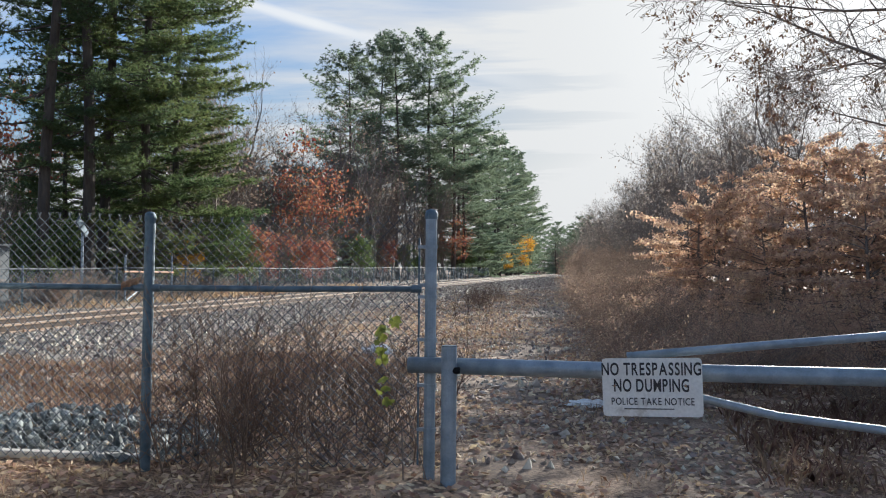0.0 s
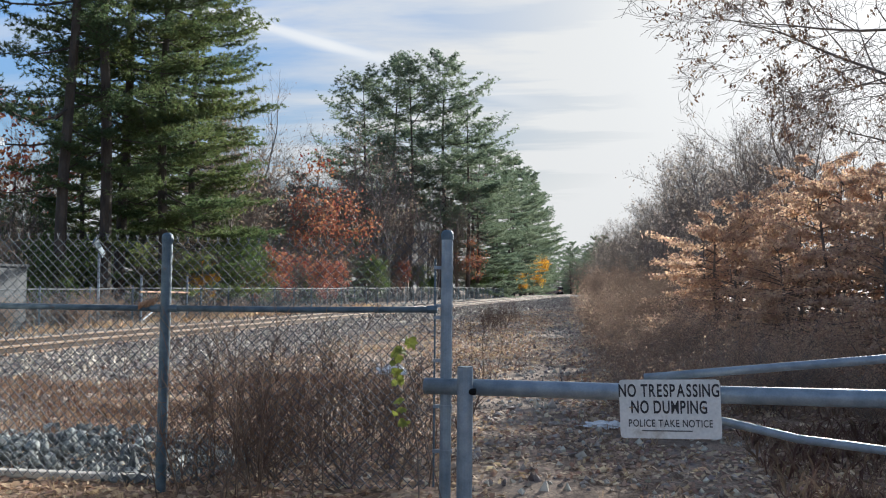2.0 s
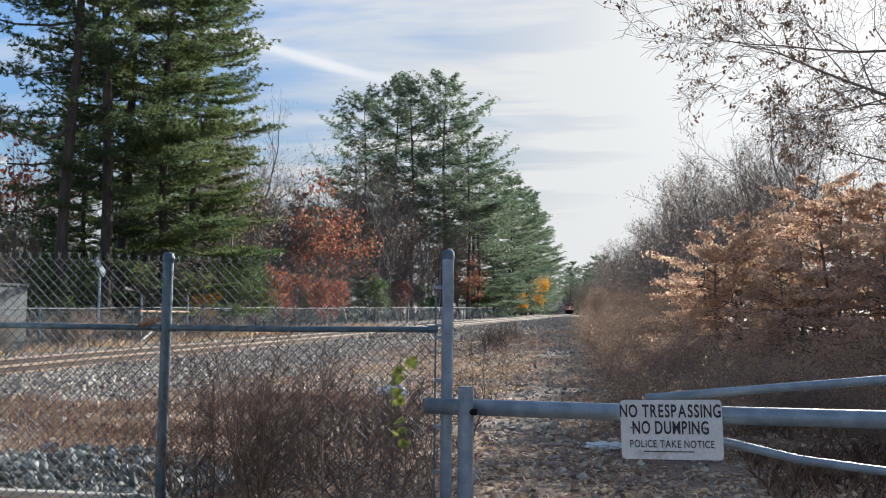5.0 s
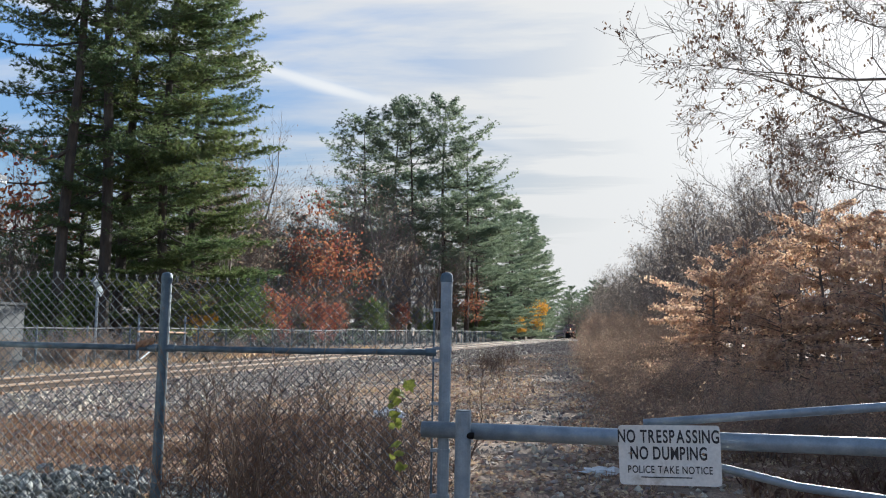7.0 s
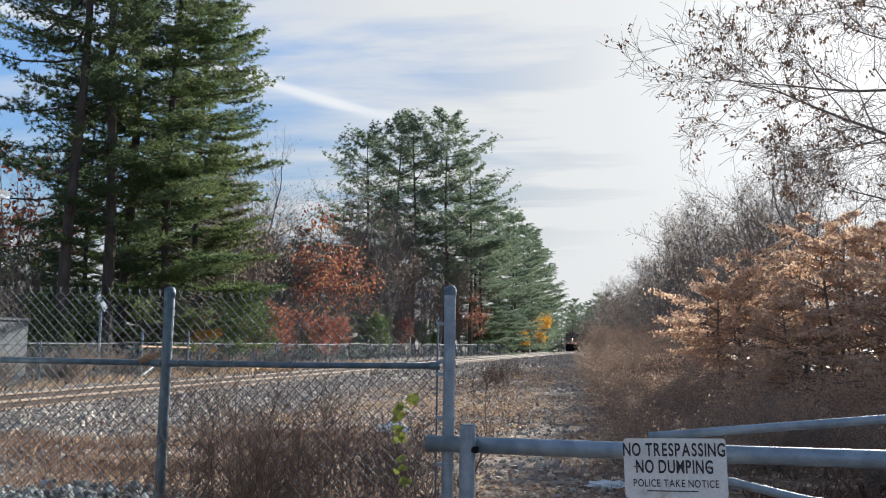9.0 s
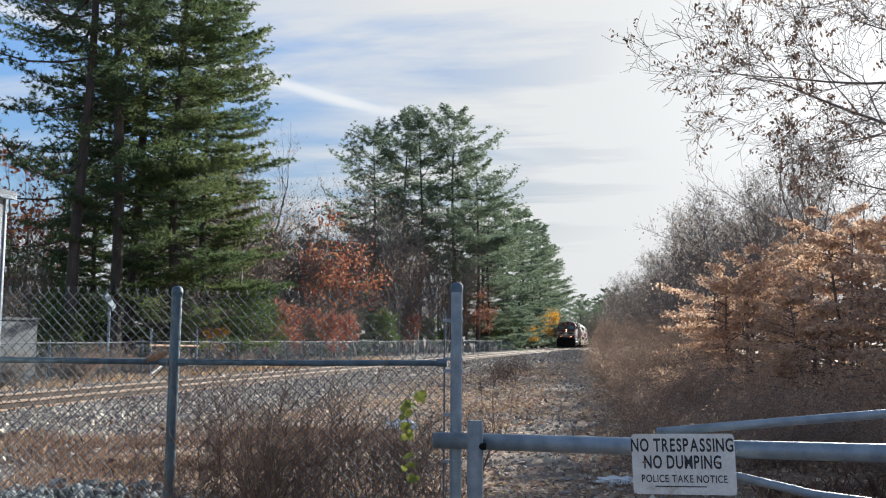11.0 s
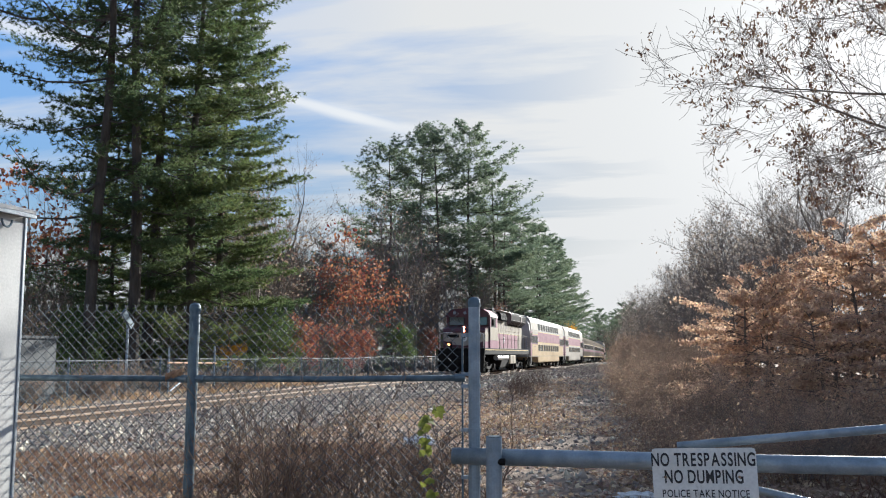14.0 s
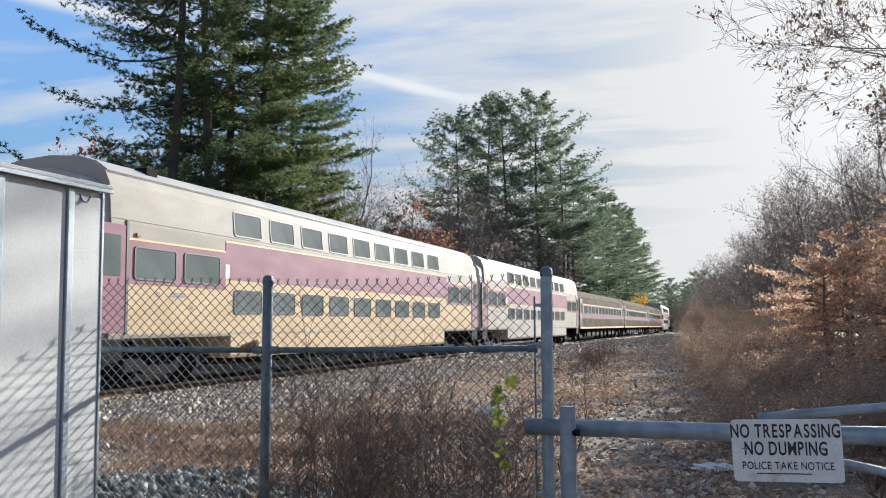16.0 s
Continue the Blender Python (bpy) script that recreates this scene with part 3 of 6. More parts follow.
# ---------- chain-link fence ----------
def chain_link(width, height, pitch, wire, barb=0.035, sag=0.0):
    """Woven zigzag wires over the x-z plane, from x = 0 to width, with cut ends above the top."""
    g = Geo()
    half = pitch / 2
    n = int(width / half)
    rows = int(height / half)
    for i in range(n):
        x0 = (i + 0.5) * half
        pts = []
        for j in range(rows + 1):
            s = 1 if (j + i) % 2 else -1
            pts.append((x0 + s * half * 0.52, (0.5 * wire) * (1 if j % 2 else -1), j * half))
        s = 1 if (rows + 1 + i) % 2 else -1
        pts.append((pts[-1][0] + s * 0.010, 0, rows * half + barb))
        g.tube(pts, wire, 4, True)
    return g


FENCE_A, FENCE_B = Vector((-3.21, 5.93)), Vector((-1.235, 6.155))
FENCE_DIR = (FENCE_B - FENCE_A).normalized()


def near_fence():
    root = tagged(empty("chain_link_fence", (FENCE_B.x, FENCE_B.y, 0)), "weathered galvanised chain-link fence with steel posts and a mid rail", "fence")
    ang = math.atan2(FENCE_DIR.y, FENCE_DIR.x)
    root.rotation_euler = (0, 0, ang)
    # local x runs along the fence, 0 at the end post, negative away from it
    span = (FENCE_B - FENCE_A).length

    def post(name, x, r, h, lean=0.0, mt="galv_dark", lb=""):
        g = Geo().tube([(x, 0, -0.25), (x + lean * h, 0, h - 0.03)], [r, r], 14)
        p = part(name, g, M[mt], root, lb, smooth=False)
        c = Geo().tube([(x + lean * h, 0, h - 0.05), (x + lean * h, 0, h - 0.02), (x + lean * h, 0, h), (x + lean * h, 0, h + 0.012), (x + lean * h, 0, h + 0.018)],
                       [r * 1.12, r * 1.12, r * 1.02, r * 0.75, r * 0.3], 14)
        part("post_cap", c, M["galv_dark"], p, smooth=False)
        return p

    end = post("end_post", 0.0, 0.040, 1.80, 0.002, "galv", "blue-grey galvanised end post")
    line_posts = [post("line_post", -span * k, 0.036, 1.775, 0.010, "galv_dark", "dark weathered line post") for k in (1, 2, 3)]
    # tension bands and bar at the end post
    for z in (0.32, 0.62, 0.93, 1.22, 1.30, 1.56):
        g = Geo().tube([(0.002, 0, z - 0.012), (0.002, 0, z + 0.012)], [0.046, 0.046], 14)
        g.box(-0.085, -0.035, -0.014, 0.014, z - 0.011, z + 0.011)
        part("tension_band", g, M["galv"], end)
    part("tension_bar", Geo().box(-0.083, -0.071, -0.009, 0.003, 0.08, 1.62), M["galv_dark"], root)
    # mid rail of two pieces, with its end cups
    for x0, x1, z0, z1 in ((-span, -0.04, 1.262, 1.275), (-span * 3, -span, 1.285, 1.262)):
        g = Geo().tube([(x0 + 0.03, 0.0, z0), ((x0 + x1) / 2, 0.0, (z0 + z1) / 2 - 0.006), (x1 - 0.02, 0.0, z1)], 0.021, 10)
        rail = part("mid_rail", g, M["galv_dark"], root, smooth=True)
        part("rail_end_cup", Geo().tube([(x0 + 0.03, 0, z0), (x0 + 0.10, 0, z0)], 0.027, 10), M["galv_dark"], rail)
        part("rail_end_cup", Geo().tube([(x1 - 0.09, 0, z1), (x1 - 0.02, 0, z1)], 0.027, 10), M["galv_dark"], rail)
    # rusty wire twist at the joint
    g = Geo()
    pts = [(-span - 0.18 + 0.002 * i, 0.03 * math.sin(i * 1.3), 1.27 + 0.03 * math.cos(i * 1.3) + 0.0006 * i) for i in range(60)]
    g.tube(pts, 0.004, 4)
    part("tie_wire", g, M["rust"], root)
    for k in range(3):
        w = span - (0.078 if k == 0 else 0.0)
        g = chain_link(w, 1.72, 0.0735, 0.0042)
        # the mesh hangs a little unevenly
        x_off = -span * (k + 1)
        v = np.array(g.v)
        v[:, 0] += x_off
        v[:, 1] += 0.045 + 0.02 * np.sin(v[:, 0] * 2.1) * (v[:, 2] / 1.8) * (1 - v[:, 2] / 2.2)
        v[:, 2] += 0.05 + 0.015 * np.sin(v[:, 0] * 1.7 + 0.5)
        g.v = v.tolist()
        m = part("wire_mesh", g, M["wire"], root, "diamond mesh of grey woven wire", recalc=False)
        tagged(m, kind="stuff")


near_fence()


def far_fence():
    root = tagged(empty("chain_link_fence", (-17.5, 28, 0)), "long grey chain-link fence on the far side of the track", "fence")
    inv = Matrix.Translation((17.5, -28, 0))
    h = 1.25
    ys = np.arange(22.0, 122.0, 2.6)

    def fx(y):
        return -17.5 + (track_x(y) + 12.75)

    g0 = Geo().tube([(0, 0, -0.2), (0, 0, h + 0.06)], 0.034, 8)
    g0.tube([(0, 0, h + 0.06), (0, 0, h + 0.10)], [0.042, 0.02], 8)
    me = fixed(mesh_of("line_post", g0, M["galv_dark"]))
    for y in ys:
        p = new("line_post", me)
        p.parent, p.matrix_parent_inverse, p.location = root, inv, (fx(y), y, ground_z(fx(y), y))
    for z, r in ((h, 0.024), (0.08, 0.008)):
        g = Geo().tube([(fx(y), y, ground_z(fx(y), y) + z) for y in ys], r, 6)
        ob = part("top_rail" if z > 1 else "bottom_wire", g, M["wire"], root)
        ob.matrix_parent_inverse = inv
    cl = chain_link(100, h - 0.06, 0.16, 0.0045, 0.03)
    v = np.array(cl.v)
    out = np.stack([np.array([fx(a + 22) for a in v[:, 0]]) + v[:, 1] + 0.04, v[:, 0] + 22, v[:, 2] + 0.06 + np.array([fall(a + 22) for a in v[:, 0]]) - 0.02], 1)
    cl.v = out.tolist()
    ob = part("wire_mesh", cl, M["galv_dark"], root, recalc=False)
    ob.matrix_parent_inverse = inv
    tagged(ob, "grey woven wire mesh", kind="stuff")


far_fence()


def post_frame():
    """Small frame of two posts with a rusty cross bar, and a pole with a tilted panel, beyond the track."""
    root = tagged(empty("steel_frame", (-17.2, 29.9, 0)), "two slim steel posts joined by an orange rusty bar", "frame")
    for y in (-0.05, 3.35):
        part("post", Geo().tube([(0, y, -0.1), (0, y, 1.72)], 0.04, 8), M["galv"], root)
    part("cross_bar", Geo().tube([(0.02, -0.15, 1.13), (0.02, 3.45, 1.08)], 0.035, 8), M["wood_old"], root, "orange rusty cross bar")
    part("brace", Geo().tube([(0, 0.0, 0.1), (0, 1.6, 0.75)], 0.025, 6), M["galv"], root)
    pole = tagged(empty("signal_pole", (-17.9, 28.3, 0)), "thin grey pole carrying a tilted pale panel", "pole")
    part("pole", Geo().tube([(0, 0, -0.1), (0, 0, 2.5)], 0.045, 8), M["galv"], pole)
    g = Geo().box(-0.03, 0.03, -0.38, 0.38, -0.13, 0.13, 0.01)
    p = part("panel", g, M["galv_dark"], pole, "pale tilted metal panel")
    p.location, p.rotation_euler = (0.06, -0.12, 2.62), (radians(-42), 0, 0)
    wall = tagged(empty("concrete_block_wall", (-18.6, 22.9, 0)), "low pale grey concrete retaining wall beyond the track", "wall")
    part("wall_panel", Geo().box(-0.15, 0.15, -2.6, 2.4, -0.1, 1.9, 0.02), M["concrete"], wall)
    part("coping", Geo().box(-0.2, 0.2, -2.65, 2.45, 1.9, 1.98, 0.01), M["concrete"], wall)


post_frame()


# ---------- pipe gate with its sign ----------
def pipe_gate():
    post = tagged(empty("gate_post", (-1.072, 6.0, 0)), "scuffed galvanised steel bollard post of the pipe gate", "post")
    g = Geo().tube([(0, 0, -0.3), (0, 0, 0.90)], 0.052, 18)
    part("pipe", g, M["galv"], post)
    part("plate_top", Geo().tube([(0, 0, 0.90), (0, 0, 0.906)], 0.050, 18), M["galv_dark"], post)
    part("hinge_pin", Geo().tube([(0.03, -0.02, 0.745), (0.075, -0.02, 0.745)], 0.022, 10), M["black"], post)
    gate = tagged(empty("pipe_gate", (-1.36, 6.09, 0)), "closed grey steel pipe barrier across the dirt lane", "gate")
    # the main bar passes behind the two posts and comes slowly nearer
    def at(x):
        return 6.12 - 0.085 * (x + 1.36)
    def bar(name, pts, r):
        gg = Geo().tube([(x + 1.36, y - 6.09, z) for x, y, z in pts], r, 18)
        return part(name, gg, M["galv"], gate, smooth=True)
    main = bar("main_bar", [(-1.37, at(-1.37), 0.760), (0.2, at(0.2), 0.775), (2.0, at(2.0), 0.80), (4.6, at(4.6), 0.86)], 0.054)
    part("bar_end", Geo().tube([(-0.012, 0.031, 0.752), (-0.008, 0.031, 0.752)], 0.05, 16), M["galv_dark"], main)
    bar("upper_brace", [(0.08, at(0.1) - 0.03, 0.870), (1.57, at(1.57) - 0.05, 1.045), (4.6, at(4.6) - 0.05, 1.42)], 0.026)
    bar("lower_brace", [(0.30, at(0.3) - 0.03, 0.655), (0.56, at(0.56) - 0.04, 0.622), (0.98, at(0.98) - 0.04, 0.540), (1.57, at(1.57) - 0.05, 0.490), (4.6, at(4.6), 0.25)], 0.026)

    sign = tagged(empty("warning_sign", (0.23, 5.80, 0.70)), "bent white metal sign lettered no trespassing on the gate", "sign")
    sign.rotation_euler = (radians(0), radians(-2.3), radians(-5.0))
    w, h = 0.60, 0.357
    g = Geo()
    nx, nz = 24, 14

    def bow(u, v):
        return 0.006 * math.sin(u * 9) * v + 0.012 * max(0, v - 0.12) * 8 * max(0, u) + 0.004 * noise.noise((u * 6, v * 6, 2))
    # rounded corners by pulling the outline in
    def xz(i, j):
        u, v = (i / nx - 0.5), (j / nz - 0.5)
        x, z = u * w, v * h
        r = 0.02
        ax, az = abs(x) - (w / 2 - r), abs(z) - (h / 2 - r)
        if ax > 0 and az > 0:
            l = math.hypot(ax, az)
            if l > r:
                x = math.copysign(w / 2 - r + ax * r / l, x)
                z = math.copysign(h / 2 - r + az * r / l, z)
        return x, z
    for side in (0.0, 0.0025):
        for j in range(nz + 1):
            for i in range(nx + 1):
                x, z = xz(i, j)
                g.v.append((x, side + bow(x, z), z))
    k = nx + 1
    o = k * (nz + 1)
    for j in range(nz):
        for i in range(nx):
            a = j * k + i
            g.f += [(a, a + 1, a + k + 1, a + k), (o + a, o + a + k, o + a + k + 1, o + a + 1)]
    rim = [i for i in range(k)] + [j * k + nx for j in range(1, nz + 1)] + [nz * k + i for i in range(nx - 1, -1, -1)] + [j * k for j in range(nz - 1, 0, -1)]
    for a, b in zip(rim, rim[1:] + rim[:1]):
        g.f.append((a, o + a, o + b, b))
    part("plate", g, M["sign"], sign, smooth=False)

    def line(text, size, x, z, squeeze, bold):
        """One flat letter after the other, centred on x."""
        made, pen = [], 0.0
        for ch in text:
            if ch == " ":
                pen += size * 0.30
                continue
            cu = bpy.data.curves.new("letter", "FONT")
            cu.body, cu.size, cu.align_y = ch, size, "CENTER"
            cu.extrude, cu.offset = 0.0006, bold
            tmp = bpy.data.objects.new("letter", cu)
            me = bpy.data.meshes.new_from_object(tmp)
            bpy.data.objects.remove(tmp)
            xs = [v.co.x for v in me.vertices]
            made.append((ch, me, pen - min(xs)))
            pen += max(xs) - min(xs) + size * 0.13
        for ch, me, dx in made:
            me.materials.clear()
            me.materials.append(M["ink"])
            for v in me.vertices:
                px, pz = x + (v.co.x + dx - pen / 2) * squeeze, z + v.co.y
                v.co = (px, bow(px, pz) - 0.0015 - v.co.z, pz)
            ob = new("letter", me)
            ob.parent = sign
            tagged(ob, "black painted capital " + ch)
    line("NO TRESPASSING", 0.108, 0.0, 0.108, 0.62, 0.0022)
    line("NO DUMPING", 0.108, 0.0, 0.008, 0.62, 0.0022)
    line("POLICE TAKE NOTICE", 0.062, 0.004, -0.088, 0.74, 0.0006)
    part("small_print_bar", Geo().box(-0.17, 0.13, -0.004, -0.002, -0.134, -0.128), M["ink"], sign)
    for x in (-0.225, 0.20):
        part("bolt", Geo().tube([(x, -0.008, 0.01), (x, 0.0, 0.01)], [0.006, 0.009], 8), M["rust"], sign)
        part("strap_hole", Geo().box(x - 0.018, x + 0.018, -0.003, -0.001, 0.008, 0.013), M["ink"], sign)


pipe_gate()


def fallen_timber():
    """Grey-white plank lying along the foot of the fence."""
    g = Geo().box(-0.95, 0.95, -0.05, 0.05, 0, 0.055, 0.012)
    ob = tagged(empty("fallen_timber", (-4.25, 6.12, ground_z(-4.25, 6.12))), "weathered pale plank lying along the foot of the fence", "plank")
    part("plank", g, M["pale_wood"], ob)
    ob.rotation_euler = (0, 0.01, math.atan2(FENCE_DIR.y, FENCE_DIR.x))


fallen_timber()


# ---------- equipment cabinet ----------
def cabinet():
    root = tagged(empty("equipment_cabinet", (-3.91, 5.03, 0)), "tall brushed aluminium trackside equipment cabinet with an overhanging roof", "cabinet")
    # local: the visible face is x = 0, the far end y = 0, the near end y = -2.3
    L, D, H = 2.3, 1.1, 2.305
    part("plinth", Geo().box(-D - 0.05, 0.05, -L - 0.05, 0.05, -0.1, 0.12, 0.015), M["concrete"], root)
    part("body", Geo().box(-D, -0.004, -L, 0, 0.12, H, 0.012), M["cab"], root)
    xs = [(-0.02, -0.28), (-0.35, -0.85), (-0.92, -2.26)]
    for a, b in xs:
        d = part("door_panel", Geo().box(-0.004, 0.012, b, a, 0.2, H - 0.05, 0.006), M["cab"], root)
    for y in (-0.315, -0.885):
        part("edge_strip", Geo().box(-0.003, 0.026, y - 0.028, y + 0.028, 0.14, H - 0.02, 0.006), M["cab_trim"], root, "blue-grey door edge strip")
    part("corner_strip", Geo().box(-0.03, 0.018, -0.018, 0.004, 0.14, H - 0.01, 0.004), M["cab_trim"], root)
    roof = part("roof", Geo().box(-D - 0.05, 0.05, -L - 0.05, 0.045, H + 0.01, H + 0.04, 0.006), M["cab"], root)
    part("drip_edge", Geo().box(0.038, 0.052, -L - 0.05, 0.045, H - 0.015, H + 0.012, 0.003), M["cab_trim"], roof)
    ring = [(0.03, -0.20 + 0.045 * math.cos(a), H - 0.05 + 0.045 * math.sin(a)) for a in np.linspace(math.pi, 2 * math.pi, 9)]
    part("lifting_ring", Geo().tube(ring, 0.007, 6), M["galv_dark"], root)
    part("vent_cap", Geo().box(-0.75, -0.35, -1.75, -1.35, H + 0.05, H + 0.17, 0.02), M["cab_trim"], root)


cabinet()


# ---------- trees ----------
def put(name, mesh, parent, label=""):
    ob = new(name, mesh)
    ob.parent = parent
    if label:
        tagged(ob, label)
    return ob


def pine(seed, height, crown_from, reach, tuft=0.16, whorl=0.62, per=6, twigs=12, needle="needle", lean=0.02, bare_low=True, r0=0.26, one_side=None, flat=0.75, taper=2.6, lop=0.35, vary=(0.55, 1.2), rise=(0.10, 0.28), puff=1.0):
    """White pine: straight trunk, whorls of level limbs with upturned tips, plumes of needles. Returns (trunk mesh, crown mesh)."""
    rs = np.random.default_rng(seed)
    wood = Geo()
    az0 = rs.uniform(0, 6.28)

    def axis(z):
        return np.array([math.cos(az0) * lean * z + 0.12 * math.sin(z * 0.35 + seed), math.sin(az0) * lean * z + 0.12 * math.cos(z * 0.3 + seed), z])
    zs = np.linspace(-0.3, height, 12)
    wood.tube([axis(z) for z in zs], [max(0.02, r0 * (1 - 0.93 * max(0, z) / height)) * (1.25 if z < 0.1 else 1) for z in zs], 9)
    cen, dirs = [], []
    z = crown_from * 0.55 if bare_low else crown_from
    while z < height - 0.2:
        f = (z - crown_from) / (height - crown_from)
        dead = f < 0
        L0 = reach * (0.62 + 0.55 * math.sin(min(1, max(0, f) * 1.5 + 0.25) * math.pi * 0.55)) * (1 - max(0, f) ** taper) + 0.4
        if dead:
            L0 = reach * 0.5
        n = per if not dead else 2
        a0 = rs.uniform(0, 6.28)
        for k in range(n):
            a = a0 + k * 6.283 / n + rs.normal(0, 0.25)
            L = L0 * rs.uniform(*vary)
            if one_side is not None:
                L *= 1 + lop * math.cos(a - one_side)
            zb = z + rs.normal(0, whorl * 0.25)
            if zb > height - 0.15:
                continue
            el = -0.08 + 0.7 * max(0, f) ** 2.2 + rs.normal(0, 0.10)
            p0 = axis(zb)
            hd = np.array([math.cos(a), math.sin(a), 0])
            ts = np.linspace(0, 1, 6)
            bend = rs.uniform(*rise)
            pts = [p0 + hd * L * t + np.array([0, 0, L * (math.tan(el) * t - 0.10 * math.sin(t * 3.1) + bend * t * t)]) for t in ts]
            wood.tube(pts, [max(0.008, 0.028 * L / 3 * (1 - 0.85 * t)) for t in ts], 4, False)
            if dead:
                continue
            side = np.array([-hd[1], hd[0], 0])
            for q in range(twigs):
                s = 0.36 + 0.64 * (q + rs.uniform(0, 1)) / twigs
                i = min(4, int(s * 5))
                base = pts[i] + (pts[i + 1] - pts[i]) * (s * 5 - i)
                sg = 1 if q % 2 else -1
                tl = (0.09 + 0.24 * (1 - s)) * L * rs.uniform(0.5, 1.2) + tuft
                td = hd * rs.uniform(0.45, 0.9) + side * sg * rs.uniform(0.4, 1.0) + np.array([0, 0, puff * rs.uniform(0.0, 0.45)])
                td /= np.linalg.norm(td)
                m = max(2, int(tl / (tuft * 0.72)))
                for t in range(m):
                    cen.append(base + td * tl * (t + 0.6) / m + rs.normal(0, tuft * 0.42, 3) * np.array([1, 1, puff]))
                    dirs.append(td + np.array([0, 0, 0.5]))
        z += whorl * rs.uniform(0.75, 1.25)
    cen, dirs = np.array(cen), unit(np.array(dirs))
    blades = 12
    c = np.repeat(cen, blades, 0)
    d = np.repeat(dirs, blades, 0) * 0.35 + unit(rs.normal(size=(len(c), 3)))
    d = unit(d * np.array([1, 1, flat]))
    s = unit(np.cross(d, rs.normal(size=d.shape)))
    ln = tuft * rs.uniform(0.55, 1.1, (len(c), 1))
    wd = tuft * 0.095
    v = np.stack([c - s * wd, c + s * wd, c + d * ln], 1).reshape(-1, 3)
    return fixed(mesh_of("trunk", wood, M["bark"])), mesh_np("crown", v, 3, M[needle])


def grow(seed, height, r0, spread=0.6, depth=4, fork=(3, 5), first=0.3, droop=0.0, sides=5, gnarl=0.12, shrink=0.62, twig_r=0.006):
    """Bare broadleaf tree. Returns the wood as Geo and an array of twig ends."""
    r = random.Random(seed)
    g, ends = Geo(), []

    def limb(p, d, L, rad, lvl):
        n = 5 if lvl < 2 else 3
        pts, q, dd = [p], p, d
        for i in range(n):
            dd = (dd + Vector((r.gauss(0, gnarl), r.gauss(0, gnarl), r.gauss(0, gnarl) + 0.04 - droop * 0.1 * lvl))).normalized()
            q = q + dd * (L / n)
            pts.append(q)
        tip = max(twig_r * 0.7, rad * 0.42)
        g.tube(pts, [rad + (tip - rad) * i / n for i in range(n + 1)], max(3, sides - lvl), False)
        if lvl >= depth:
            ends.append(pts[-1][:])
            ends.append(pts[-2][:])
            return
        k = r.randint(*fork) + (2 if lvl == 0 else 0)
        for i in range(k):
            t = (first if lvl == 0 else 0.25) + (1 - (first if lvl == 0 else 0.25)) * (i + r.random()) / k
            j = min(n - 1, int(t * n))
            b = pts[j].lerp(pts[j + 1], t * n - j)
            ax = dd.orthogonal().normalized()
            ax.rotate(Matrix.Rotation(r.uniform(0, 6.283), 3, dd))
            nd = (dd * (1 - spread * 0.6) + ax * spread * r.uniform(0.8, 1.4)).normalized()
            limb(b, nd, L * shrink * r.uniform(0.65, 1.1), max(twig_r, rad * (1 - 0.55 * t) * 0.55), lvl + 1)
        limb(pts[-1], dd, L * shrink * 0.8, max(twig_r, tip), lvl + 1)

    limb(Vector((0, 0, -0.15)), Vector((r.gauss(0, 0.05), r.gauss(0, 0.05), 1)).normalized(), height * 0.55, r0, 0)
    return g, np.array(ends)


def leaves_on(seed, ends, n, spread, length, width, material, droop=0.5):
    rs = np.random.default_rng(seed)
    c = ends[rs.integers(0, len(ends), n)] + rs.normal(0, spread, (n, 3))
    return mesh_np("crown", leaf_quads(rs, c, length, width, droop), 4, M[material])


def place(kind, meshes, x, y, rz=0.0, scale=1.0, label="", category="tree", group="", sink=0.0, names=("trunk", "crown")):
    root = empty(kind, (x, y, ground_z(x, y) - sink))
    root.rotation_euler, root.scale = (0, 0, radians(rz)), (scale, scale, scale)
    for nm, me in zip(names, meshes):
        put(nm, me, root)
    return tagged(root, label, category, group)


# pines close beyond the far fence
PINES = [pine(3, 31, 6.5, 5.6, 0.18, 1.55, 3, 18, "needle", 0.015, True, 0.24, one_side=math.pi),
         pine(8, 31, 5.0, 4.2, 0.19, 1.0, 5, 22, "needle", 0.012, True, 0.26, vary=(0.6, 1.12), rise=(0.02, 0.13), flat=0.7, puff=0.6),
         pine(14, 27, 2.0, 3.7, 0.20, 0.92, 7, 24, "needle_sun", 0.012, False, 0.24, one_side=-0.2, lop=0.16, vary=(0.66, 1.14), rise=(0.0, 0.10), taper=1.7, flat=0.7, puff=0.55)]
place("pine_tree", PINES[0], -21.3, 31.2, 0, 1.0, "tall white pine with long open limbs and bare lower trunk", group="pines beyond the track")
place("pine_tree", PINES[1], -20.7, 33.0, 130, 1.0, "tall dark green white pine in a close clump", group="pines beyond the track")
place("pine_tree", PINES[1], -21.6, 35.8, 250, 0.96, "tall dark green white pine behind its neighbours", group="pines beyond the track")
# this pine's sunlit look comes partly from its yellower needle colour
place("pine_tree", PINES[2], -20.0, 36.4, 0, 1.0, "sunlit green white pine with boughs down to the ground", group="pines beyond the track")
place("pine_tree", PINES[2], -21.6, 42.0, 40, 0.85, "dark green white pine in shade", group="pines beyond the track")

for x, y, s in ((-27, 41, 0.62), (-26, 47, 0.6), (-30, 53, 0.6), (-24.5, 50, 0.5), (-38, 56, 0.6)):
    place("pine_tree", PINES[2], x, y, x * 37, s, "small dark pine filling the wood behind", group="pines beyond the track")

